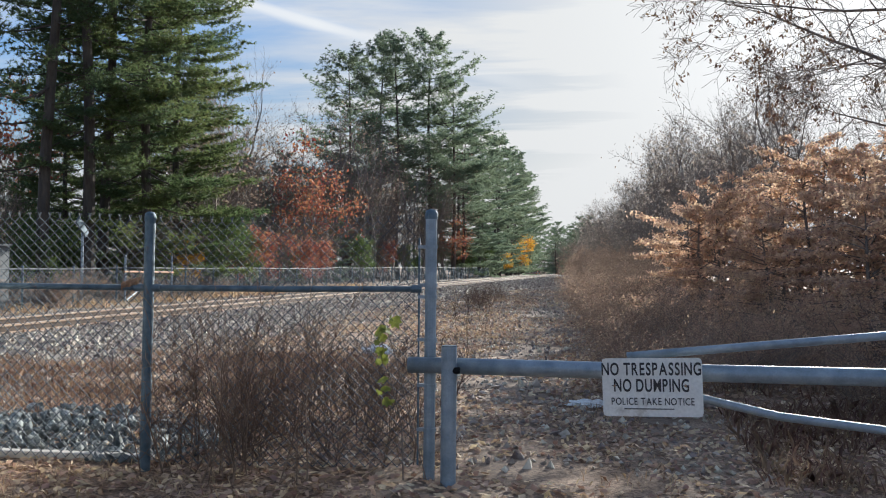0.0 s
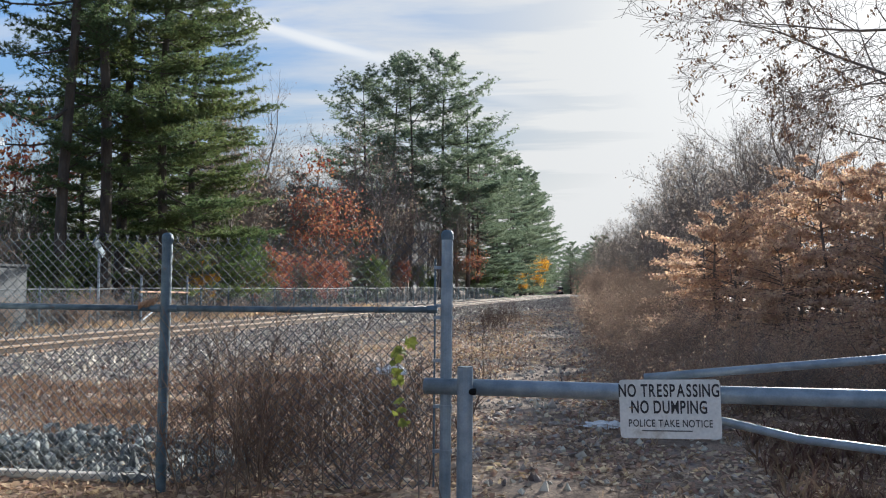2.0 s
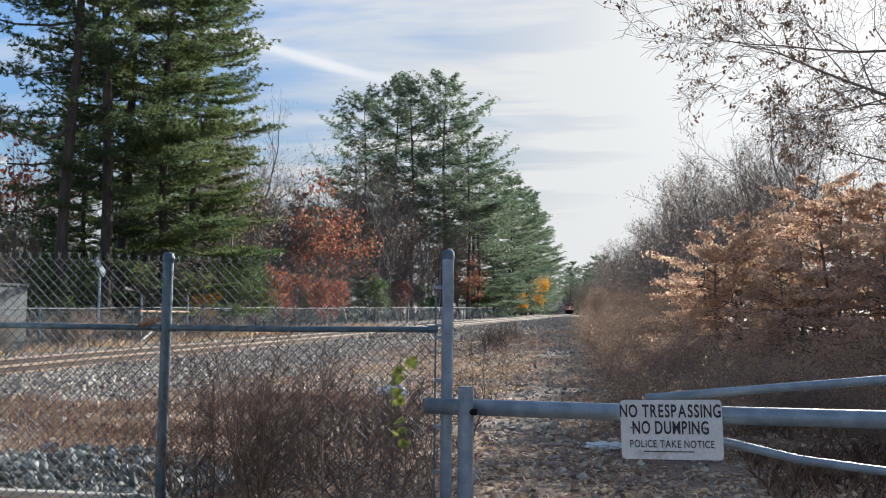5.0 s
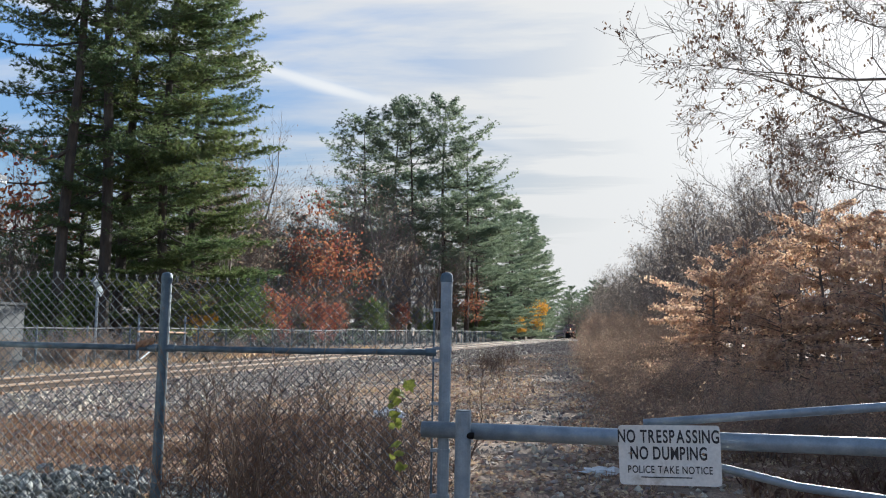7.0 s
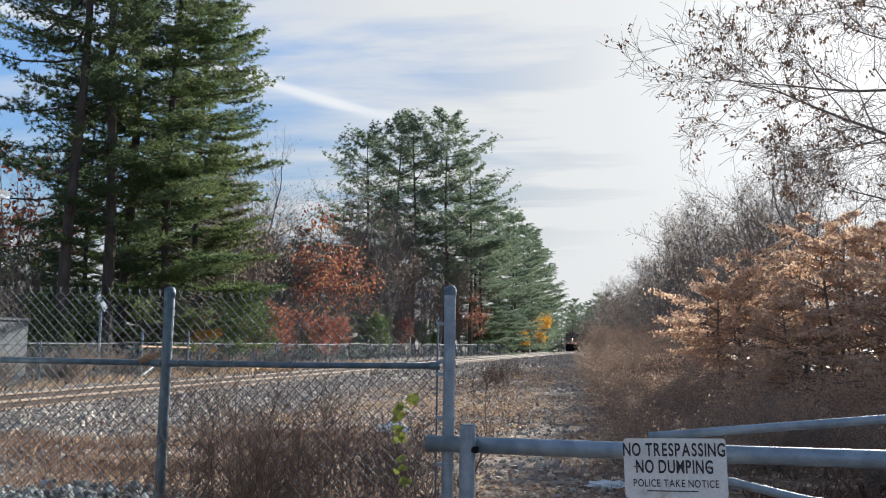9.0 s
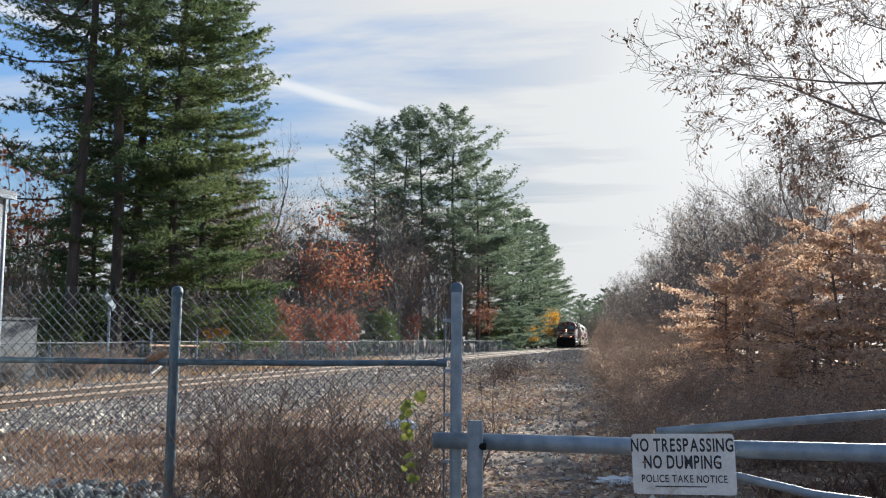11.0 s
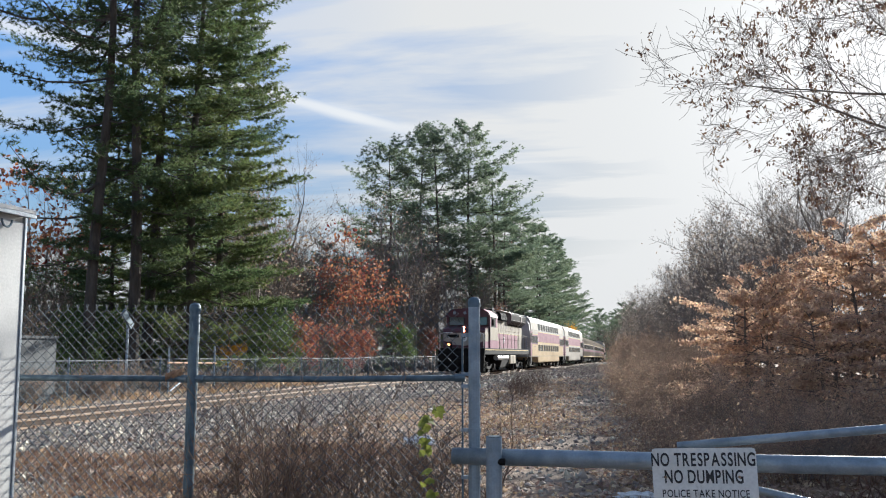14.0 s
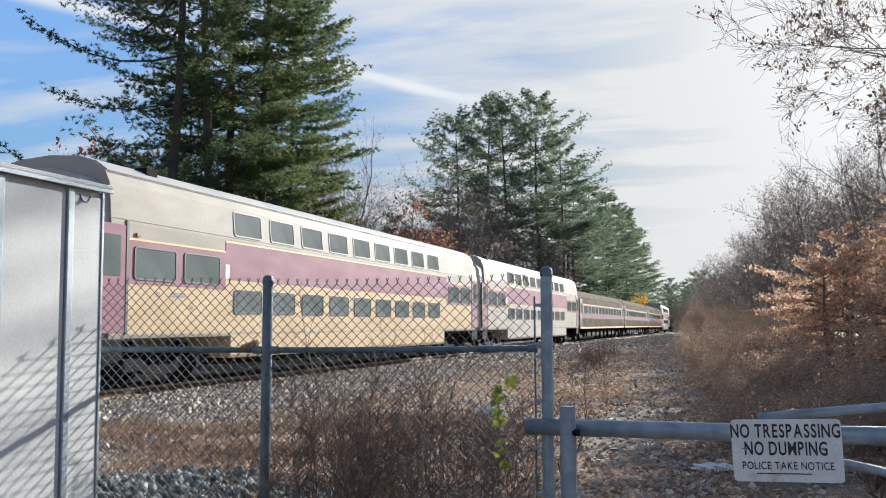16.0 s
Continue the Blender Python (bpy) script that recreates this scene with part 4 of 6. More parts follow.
YOUNG = pine(61, 6.4, 0.4, 1.9, 0.24, 0.6, 5, 8, "needle", 0.02, False, 0.07, puff=0.6)
low = random.Random(19)
for k in range(22):
    x, y = low.uniform(-50, -23.5), low.uniform(38, 60)
    place("pine_tree", YOUNG, x, y, low.uniform(0, 360), low.uniform(0.75, 1.1), "low dark young pine under the tall pines", group="young pines under the tall ones")

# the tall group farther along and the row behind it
FAR_PINES = [pine(21, 25, 8.0, 5.0, 0.34, 1.2, 5, 18, "needle_hazed", 0.012, True, 0.30, flat=0.6, taper=4.0),
             pine(25, 22, 2.0, 5.2, 0.40, 1.75, 6, 18, "needle_hazed", 0.02, False, 0.28, flat=0.28, rise=(-0.02, 0.10), puff=0.3),
             pine(29, 19, 1.0, 4.9, 0.40, 1.7, 6, 18, "needle_hazed", 0.02, False, 0.24, flat=0.28, rise=(-0.02, 0.10), puff=0.3)]
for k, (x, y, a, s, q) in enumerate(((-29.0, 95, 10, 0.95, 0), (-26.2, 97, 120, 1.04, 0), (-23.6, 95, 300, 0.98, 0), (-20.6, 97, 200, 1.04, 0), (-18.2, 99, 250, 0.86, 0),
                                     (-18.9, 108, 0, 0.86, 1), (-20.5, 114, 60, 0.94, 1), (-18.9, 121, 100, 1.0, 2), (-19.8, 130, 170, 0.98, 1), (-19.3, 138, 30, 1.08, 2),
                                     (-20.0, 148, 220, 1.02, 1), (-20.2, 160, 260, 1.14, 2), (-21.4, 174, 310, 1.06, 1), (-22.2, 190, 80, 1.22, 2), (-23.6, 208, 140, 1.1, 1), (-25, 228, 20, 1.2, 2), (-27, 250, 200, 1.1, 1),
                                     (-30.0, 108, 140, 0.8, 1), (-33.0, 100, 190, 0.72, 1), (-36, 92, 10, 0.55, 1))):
    place("pine_tree", FAR_PINES[q], x, y, a, s, ("tall open-crowned pine against the sky" if q == 0 else "blue-green pine in a dense row along the track, paled by painted haze"), group="pine row")

DEAD_SPOTS = []

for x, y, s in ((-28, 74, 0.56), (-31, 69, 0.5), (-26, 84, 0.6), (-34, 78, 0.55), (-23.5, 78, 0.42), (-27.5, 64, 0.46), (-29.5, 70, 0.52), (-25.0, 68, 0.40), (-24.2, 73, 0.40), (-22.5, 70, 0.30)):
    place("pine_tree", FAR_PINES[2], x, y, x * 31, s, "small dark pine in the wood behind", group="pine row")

# bare trees
BARE = []
for sd, h, r0, sp in ((41, 13, 0.17, 0.55), (44, 11, 0.13, 0.6), (47, 15, 0.20, 0.5)):
    g, e = grow(sd, h, r0, sp, 4, (3, 4), 0.35, 0.0, 5, 0.10)
    BARE.append((fixed(mesh_of("trunk", g, M["bark_bare"])), e))
THIN = []
for sd, h, r0 in ((51, 8, 0.08), (52, 6.5, 0.06), (53, 9, 0.09)):
    g, e = grow(sd, h, r0, 0.42, 4, (3, 5), 0.15, 0.0, 4, 0.09, 0.6, 0.008)
    THIN.append((mesh_of("trunk", g, M["twig"]), e))


def leafy(seed, base, n, spread, length, width, material):
    me, e = base
    return (me, leaves_on(seed, e, n, spread, length, width, material))


RED_OAK = leafy(1, BARE[1], 1000, 0.30, 0.27, 0.19, "leaf_red")
BROWN_OAK = leafy(2, BARE[0], 380, 0.4, 0.16, 0.11, "leaf_brown")
SPARSE = leafy(3, BARE[2], 160, 0.4, 0.16, 0.11, "leaf_brown")
YELLOW = leafy(4, THIN[0], 2600, 0.35, 0.22, 0.16, "leaf_yellow")
CRIMSON = leafy(5, THIN[1], 1500, 0.30, 0.25, 0.18, "leaf_crimson")
GREENISH = leafy(6, THIN[1], 4500, 0.35, 0.18, 0.12, "leaf_green")
BRUSH = leafy(7, THIN[2], 550, 0.4, 0.15, 0.10, "leaf_brown")
r = random.Random(77)
place("bare_tree", SPARSE, -24.5, 57, 30, 1.05, "tall leafless grey tree behind the pines")
place("bare_tree", SPARSE, -28.5, 62, 160, 0.9, "leafless grey tree behind the pines")
place("oak_tree", RED_OAK, -20.4, 57, 300, 0.72, "small oak holding russet red leaves")
place("oak_tree", RED_OAK, -21.6, 62, 60, 0.98, "small oak holding russet red leaves")
place("oak_tree", RED_OAK, -25.5, 80, 160, 0.72, "small oak holding russet red leaves")
place("oak_tree", RED_OAK, -17.9, 98, 220, 0.6, "russet red oak before the pines")
place("oak_tree", RED_OAK, -31.0, 35.0, 20, 0.62, "russet red oak behind the pines", group="")
place("oak_tree", RED_OAK, -36.2, 48.0, 30, 1.15, "russet red oak behind the pines")
place("oak_tree", RED_OAK, -34.9, 45.0, 90, 1.15, "russet red oak behind the pines")
place("maple_tree", YELLOW, -17.0, 150, 10, 0.8, "small maple with orange yellow leaves")
place("maple_tree", YELLOW, -16.9, 140, 100, 0.45, "small maple with orange yellow leaves")
place("maple_tree", YELLOW, -18.7, 38.5, 100, 0.30, "bright yellow sapling at the wood's edge")
for x, y, s in ((-18.8, 45, 0.52), (-19.4, 48.5, 0.50), (-18.8, 53, 0.46), (-19.2, 57.5, 0.46)):
    place("sumac_shrub", CRIMSON, x, y, r.uniform(0, 360), s, "bushy shrub with crimson autumn leaves", "shrub", "red shrubs by the far fence")
for x, y, s in ((-18.6, 41, 0.55), (-18.8, 44, 0.5), (-18.9, 66, 0.55), (-19.5, 116, 0.7), (-18.8, 123, 0.7), (-20, 150, 0.8)):
    place("evergreen_shrub", GREENISH, x, y, r.uniform(0, 360), s, "dull green leafy shrub by the far fence", "shrub", "green shrubs")
for i in range(60):
    y = r.uniform(44, 112)
    x = -19.5 - r.uniform(0, 9)
    if -0.41 < x / y < -0.30 and y < 66:      # the red oaks stand clear here
        x -= 7
    which = r.choice((BRUSH, BRUSH, THIN[0][:1], THIN[2][:1], BROWN_OAK if y > 60 else BRUSH))
    place("sapling", which, x, y, r.uniform(0, 360), r.uniform(0.8, 1.3), "thin leafless sapling in the brown understorey", "tree", "understorey")
for x, y, s in ((-19.8, 72, 0.8), (-22, 80, 0.9), (-23, 88, 0.85), (-26.0, 70, 0.85), (-29, 78, 0.9), (-32, 74, 0.85), (-21, 65, 0.72), (-25, 62, 0.72), (-20, 90, 0.9), (-35, 82, 0.85), (-24, 52, 0.62)):
    place("bare_tree", BROWN_OAK, x, y, r.uniform(0, 360), s, "bare tree with a few withered brown leaves", "tree", "understorey")
for x, y, s in ((-45, 52, 0.9), (-50, 46, 0.85), (-42, 60, 0.95), (-56, 50, 0.9), (-38, 52, 0.8), (-60, 58, 1.0), (-48, 66, 1.0)):
    place("bare_tree", r.choice((SPARSE, BROWN_OAK)), x, y, r.uniform(0, 360), s, "leafless tree in the wood behind", "tree", "wood behind the pines")
for i in range(46):
    y = r.uniform(42, 116)
    place("understorey_shrub", r.choice((BRUSH, GREENISH, BRUSH, CRIMSON if r.random() < 0.25 else BRUSH)), -18.7 - r.uniform(0, 5), y, r.uniform(0, 360), r.uniform(0.32, 0.6), "low brown and green brush along the far fence", "shrub", "understorey")
for i in range(34):
    place("sapling", r.choice((BRUSH, GREENISH, BRUSH)), -20.2 - r.uniform(0, 16), 24 + r.uniform(0, 22), r.uniform(0, 360), r.uniform(0.4, 0.6), "brown thicket under the pines", "shrub", "understorey")

for x, y, s in ((-17.9, 26.5, 0.5), (-18.3, 28.5, 0.52), (-18.0, 30.8, 0.45), (-18.4, 33.5, 0.4), (-18.3, 36.5, 0.36), (-18.6, 24.0, 0.45), (-18.4, 40, 0.36)):
    DEAD_SPOTS.append((x, y, s))

# where the line closes in the distance
for x, y, s, w in ((-28, 222, 0.95, SPARSE), (-33, 235, 0.9, SPARSE), (-22, 214, 0.8, BROWN_OAK), (-58, 400, 1.0, BROWN_OAK), (-66, 430, 1.0, BROWN_OAK)):
    place("bare_tree", w, x, y, r.uniform(0, 360), s, "leafless tree where the line bends away")
for i in range(60):
    y = r.uniform(300, 480)
    x = track_x(y) + 8 + r.uniform(0, 40)
    place("distant_tree", r.choice((BROWN_OAK, SPARSE, BROWN_OAK, FAR_PINES[2])), x, y, r.uniform(0, 360), r.uniform(0.85, 1.1), "distant brown tree closing the cutting", "tree", "distant trees")
for i in range(40):
    y = r.uniform(490, 600)
    place("distant_tree", r.choice((BROWN_OAK, FAR_PINES[2], FAR_PINES[1])), track_x(y) + r.uniform(-40, 60), y, r.uniform(0, 360), r.uniform(0.9, 1.2), "distant dark tree closing the cutting", "tree", "distant trees")

for i in range(44):
    y = r.uniform(410, 540)
    place("distant_tree", r.choice((BROWN_OAK, BROWN_OAK, FAR_PINES[2])), track_x(y) + 5 + r.uniform(0, 34), y, r.uniform(0, 360), r.uniform(1.2, 1.5), "distant dark tree closing the cutting", "tree", "distant trees")
for i in range(26):
    y = r.uniform(600, 680)
    place("distant_tree", r.choice((BROWN_OAK, FAR_PINES[1])), r.uniform(-110, -30), y, r.uniform(0, 360), r.uniform(1.4, 1.7), "distant dark tree closing the cutting", "tree", "distant trees")

# thicket on the near side of the line, to the right of the lane
def bush(seed, h, wide, stems, n_leaf, leaf, length, width):
    rr = random.Random(seed)
    rs = np.random.default_rng(seed)
    g, ends = Geo(), []
    for i in range(stems):
        a, rad = rr.uniform(0, 6.28), wide * 0.28 * rr.random() ** 0.5
        p = Vector((math.cos(a) * rad, math.sin(a) * rad, -0.05))
        d = Vector((math.cos(a) * rr.uniform(0.1, 0.75), math.sin(a) * rr.uniform(0.1, 0.75), 1)).normalized()
        L = h * rr.uniform(0.6, 1.1)
        pts = [p]
        for k in range(6):
            d = (d + Vector((rr.gauss(0, 0.12) + math.cos(a) * 0.06, rr.gauss(0, 0.12) + math.sin(a) * 0.06, -0.05))).normalized()
            pts.append(pts[-1] + d * L / 6)
        g.tube(pts, [0.016 * (1 - 0.13 * k) * h / 3 for k in range(7)], 4, False)
        for k in range(1, 7):
            for q in range(3):
                b = pts[k]
                e = (d * 0.5 + Vector((rr.gauss(0, 0.7), rr.gauss(0, 0.7), rr.gauss(0.1, 0.4)))).normalized()
                t1 = b + e * rr.uniform(0.25, 0.7) * h / 4
                t2 = t1 + (e + Vector((0, 0, rr.uniform(-0.3, 0.3)))).normalized() * rr.uniform(0.2, 0.45) * h / 4
                g.tube([b, t1, t2], [0.006, 0.004, 0.003], 3, False)
                ends += [t1[:], t2[:], ((t1 + t2) / 2)[:], ((b + t1) / 2)[:]]
    ends = np.array(ends)
    c = ends[rs.integers(0, len(ends), n_leaf)] + rs.normal(0, 0.10, (n_leaf, 3))
    return (mesh_of("brushwood", g, M["brush_twig"]), mesh_np("foliage", leaf_quads(rs, c, length, width, 0.6), 4, M[leaf]))


B_TAN = [bush(61, 3.4, 3.2, 40, 17000, "leaf_beech", 0.056, 0.033), bush(62, 2.9, 3.0, 40, 15000, "leaf_beech", 0.056, 0.033), bush(63, 3.8, 3.4, 42, 17000, "leaf_beech", 0.06, 0.035)]
B_BRN = [bush(64, 2.4, 2.6, 34, 9000, "leaf_thicket", 0.07, 0.035), bush(65, 3.0, 2.8, 34, 9000, "leaf_thicket", 0.07, 0.035)]
LAB = "tangled shrub thick with tan withered leaves beside the lane"


def beech(seed, h, reach, n_leaf):
    """Young beech holding its dead leaves: level tiers of sprays that reach far out at shoulder height and shorten above."""
    rr = random.Random(seed)
    rs = np.random.default_rng(seed)
    g, spots = Geo(), []
    for k in range(3):
        a = k * 2.1 + rr.random()
        top = Vector((math.cos(a) * 0.4, math.sin(a) * 0.4, h * (1.0 - 0.12 * k)))
        foot = Vector((math.cos(a) * 0.12, math.sin(a) * 0.12, -0.1))
        g.tube([foot, foot.lerp(top, 0.5) + Vector((rr.gauss(0, 0.06), rr.gauss(0, 0.06), 0)), top], [0.045, 0.03, 0.008], 6, False)
        for i in range(30):
            f = 0.10 + 0.9 * (i + rr.random()) / 30
            b = foot.lerp(top, f)
            az = rr.uniform(0, 6.283)
            out = Vector((math.cos(az), math.sin(az), 0))
            side = Vector((-out.y, out.x, 0))
            L = reach * (1.0 - 0.72 * max(0.0, f - 0.30) / 0.7) * rr.uniform(0.55, 1.08) * (0.75 if f < 0.2 else 1.0)
            lift = 0.10 + 0.55 * f * f + rr.gauss(0, 0.06)
            pts = [b + out * L * t + Vector((0, 0, L * (lift * t - 0.16 * t * t))) + side * (0.06 * L * math.sin(3 * t + az)) for t in (0, 0.25, 0.5, 0.75, 1.0)]
            g.tube(pts, [0.014, 0.011, 0.008, 0.005, 0.003], 4, False)
            for q in range(12):
                t = 0.25 + 0.75 * (q + rr.random()) / 12
                m = min(3, int(t * 4))
                p = pts[m].lerp(pts[m + 1], t * 4 - m)
                d = (out * rr.uniform(0.5, 1.0) + side * (1 if q % 2 else -1) * rr.uniform(0.4, 1.0) + Vector((0, 0, rr.uniform(-0.12, 0.12)))).normalized()
                e = p + d * (0.12 + 0.26 * (1.1 - t)) * L * rr.uniform(0.6, 1.2)
                g.tube([p, e], [0.004, 0.002], 3, False)
                spots += [p.lerp(e, u)[:] for u in (0.35, 0.55, 0.75, 0.9, 1.0)]
    spots = np.array(spots)
    c = spots[rs.integers(0, len(spots), n_leaf)] + rs.normal(0, 1, (n_leaf, 3)) * np.array([0.05, 0.05, 0.03])
    c[:, 2] -= 0.02
    return (mesh_of("brushwood", g, M["twig"]), mesh_np("foliage", leaf_quads(rs, c, 0.075, 0.042, 0.5), 4, M["leaf_beech"]))


BEECH = [beech(161, 3.3, 2.3, 15000), beech(162, 3.0, 2.1, 14000), beech(163, 3.7, 2.4, 16000)]
for x, y, k, a, q in ((1.75, 18.6, 0.98, 0, 0), (3.5, 17.6, 1.0, 140, 2), (2.5, 15.6, 0.80, 70, 1), (4.4, 16.2, 0.95, 250, 0), (3.6, 13.8, 0.82, 200, 1), (5.0, 19.2, 1.1, 20, 2),
                   (3.1, 21.8, 1.08, 300, 0), (5.7, 22.8, 1.15, 100, 2), (5.9, 15.2, 1.0, 330, 2), (4.9, 12.6, 0.85, 45, 0), (7.2, 18.0, 1.1, 190, 1), (6.6, 12.2, 0.95, 280, 2), (1.9, 25.0, 1.0, 220, 1)):
    place("beech_shrub", BEECH[q], x, y, a, k, "young beech in tiers of tan withered leaves beside the lane", "shrub", "thicket beside the lane", names=("brushwood", "foliage"))
for x, y, k, q in ((2.0, 13.0, 0.42, 1), (3.2, 11.6, 0.40, 0), (4.6, 10.6, 0.42, 2), (1.3, 15.0, 0.40, 0), (6.2, 10.2, 0.5, 1)):
    place("thicket_shrub", B_TAN[q], x, y, r.uniform(0, 360), k, LAB, "shrub", "thicket beside the lane", names=("brushwood", "foliage"))


def wood_edge(y):
    """Where the brush beside the lane begins."""
    return max(-0.35 - 0.062 * max(0.0, y - 14.0) - (0.25 if y > 20 else 0), track_x(y) + 5.0)


# brown twiggy brush along the edge of the lane, growing taller with distance
hedge = random.Random(53)
y = 9.4
while y < 190:
    tall = 0.32 if y < 14 else min(1.05, 0.38 + 0.010 * (y - 14))
    for row in range(1 if y < 19 else 2):
        x = wood_edge(y) + tall * 1.15 + row * 1.6 + (0.25 if y < 40 else 1.0) + hedge.uniform(-0.15, 0.25)
        place("thicket_shrub", B_BRN[hedge.randrange(2)], x, y + row * 0.7, hedge.uniform(0, 360), tall * hedge.uniform(0.85, 1.12), "tangled brown twiggy shrub at the edge of the lane", "shrub", "brown brush beside the lane", names=("brushwood", "foliage"))
    y *= 1.085 if y < 40 else 1.06
for x, y, k, q in ((3.9, 9.2, 0.36, 0), (5.3, 8.9, 0.4, 1), (2.6, 10.4, 0.33, 0), (1.5, 11.6, 0.32, 1)):
    place("thicket_shrub", B_BRN[q], x, y, hedge.uniform(0, 360), k, "tangled brown twiggy shrub at the edge of the lane", "shrub", "brown brush beside the lane", names=("brushwood", "foliage"))
for x, y, s in DEAD_SPOTS:
    place("dead_brush", B_BRN[0], x, y, x * 50, s, "low mound of dead brown brush beyond the track", "shrub", "dead brush by the far fence", names=("brushwood", "foliage"))
# taller bare trees behind the thicket
LEAFLESS = [(m,) for m, e in BARE]
for x, y, k, w in ((5.8, 36, 0.6, LEAFLESS[2]), (8.4, 33, 0.72, LEAFLESS[0]), (7.2, 42, 0.75, LEAFLESS[2]), (10.5, 40, 0.8, LEAFLESS[1]), (6.9, 51, 0.82, LEAFLESS[0]), (4.6, 41, 0.55, LEAFLESS[1]),
                   (7.5, 62, 0.9, LEAFLESS[2]), (13, 38, 0.9, LEAFLESS[0]), (14, 48, 1.0, LEAFLESS[2]), (9.5, 54, 0.85, LEAFLESS[1]), (6.4, 30, 0.5, LEAFLESS[0])):
    place("bare_tree", w, x, y, r.uniform(0, 360), k, "bare grey-brown tree behind the thicket", "tree", "wood beside the lane")
# the close row of fine-twigged trees along the lane's far side, 8 to 10 m high
ROW = []
for sd in (331, 332, 333):
    g, e = grow(sd, 8.6, 0.10, 0.55, 4, (4, 5), 0.10, 0.0, 5, 0.11, 0.58, 0.007)
    ROW.append((mesh_of("trunk", g, M["bark_bare"]), leaves_on(sd, e, 800, 0.26, 0.13, 0.09, "leaf_grey")))
edge = random.Random(31)
y = 36.0
while y < 330:
    left = float(np.interp(y, (36, 50, 70, 90, 120, 150, 200, 250, 300, 330), (2.6, 1.7, -0.9, -1.6, -4.3, -7.0, -11.0, -14.0, -18.0, -20.0)))
    left = max(left, track_x(y) + 4.2)
    k = float(np.interp(y, (36, 50, 70, 150, 300), (0.80, 1.15, 1.42, 1.42, 1.6)))
    for row in range(1 if y < 60 else 3 if y < 150 else 2):
        place("bare_tree", ROW[edge.randrange(3)], left + 2.6 * k + row * 3.4 + edge.uniform(-0.4, 0.4), y + row * 2.5 + edge.uniform(-1, 1), edge.uniform(0, 360), k * (1 + 0.08 * row) * edge.uniform(0.9, 1.08),
              "grey-brown fine-twigged tree in the row beside the lane", "tree", "wood beside the lane")
    y += 4.5 + 0.05 * y


def overhanging_oak():
    """The old oak whose long boughs reach out over the thicket, with a few curled leaves at the tips."""
    root = tagged(empty("oak_tree", (8.7, 26.0, 0)), "large nearly leafless oak with long boughs reaching over the lane", "tree")
    rr = random.Random(9)
    rs = np.random.default_rng(9)
    trunk = Geo().tube([(0, 0, -0.2), (0.05, 0, 3), (-0.05, 0.1, 7), (0.1, 0, 12), (0.2, 0.1, 17)], [0.42, 0.33, 0.28, 0.22, 0.12], 12)
    part("trunk", trunk, M["bark_bare"], root, smooth=True)
    ends = []

    def bough(p, d, L, rad, lvl, g):
        n = 7 if lvl == 0 else 5 if lvl == 1 else 3
        pts, q, dd = [Vector(p)], Vector(p), Vector(d).normalized()
        for i in range(n):
            dd = (dd + Vector((rr.gauss(0, 0.15), rr.gauss(0, 0.15), rr.gauss(0.02, 0.15)))).normalized()
            q = q + dd * (L / n)
            pts.append(q)
        g.tube(pts, [max(0.006, rad * (1 - 0.8 * i / n)) for i in range(n + 1)], 6 if lvl < 2 else 4 if lvl < 3 else 3, False)
        if lvl == 3:
            ends.extend([pts[-1][:], pts[-2][:]])
            return
        k = (13, 8, 6)[lvl]
        for i in range(k):
            t = 0.22 + 0.78 * (i + rr.random()) / k
            j = min(n - 1, int(t * n))
            b = pts[j].lerp(pts[j + 1], t * n - j)
            loc = (pts[j + 1] - pts[j]).normalized()
            ax = loc.orthogonal().normalized()
            ax.rotate(Matrix.Rotation(rr.uniform(0, 6.283), 3, loc))
            bough(b, loc * 0.75 + ax * 0.65 + Vector((0, 0, -0.05)), L * (0.42 if lvl == 0 else 0.5) * rr.uniform(0.6, 1.15), max(0.006, rad * (1 - 0.7 * t) * 0.5), lvl + 1, g)
    for p, d, L, rad in (((0, 0, 5.8), (-1, 0.15, 0.42), 7.2, 0.13), ((0, 0, 4.8), (-0.8, 0.5, 0.46), 5.6, 0.08), ((0, 0.1, 7.6), (-0.9, -0.2, 0.62), 7.5, 0.13), ((0, 0, 9.5), (-0.7, 0.2, 0.8), 6.5, 0.11),
                         ((0, 0, 6.8), (0.8, 0.3, 0.5), 6.0, 0.12), ((0, 0, 8.5), (-0.2, -0.9, 0.5), 5.5, 0.10), ((0, 0, 11), (0.5, 0.4, 0.8), 5.5, 0.10), ((0, 0, 12.5), (-0.6, -0.3, 0.9), 5.0, 0.09), ((0, 0, 4.2), (-0.5, 0.8, 0.35), 4.5, 0.08),
                         ((0, 0, 8.2), (-0.95, 0.4, 0.35), 7.0, 0.10), ((0, 0, 10.2), (-0.9, -0.1, 0.5), 6.5, 0.10), ((0, 0, 6.4), (-0.8, -0.5, 0.3), 6.0, 0.09), ((0, 0, 7.0), (-0.6, 0.8, 0.4), 5.5, 0.08)):
        g = Geo()
        bough(p, d, L, rad * 0.52, 0, g)
        part("bough", g, M["bark_bare"], root, recalc=False)
    e = np.array(ends)
    tips = e[e[:, 0] < -3.0]
    # leaves cling in bunches of seven
    c = np.concatenate([np.repeat(tips[rs.integers(0, len(tips), 620)], 7, 0), np.repeat(e[rs.integers(0, len(e), 260)], 7, 0)])
    c = c + rs.normal(0, 0.085, c.shape)
    put("foliage", mesh_np("foliage", leaf_quads(rs, c, 0.14, 0.065, 1.4), 4, M["leaf_oak"]), root, "curled brown oak leaves at the twig tips")


overhanging_oak()


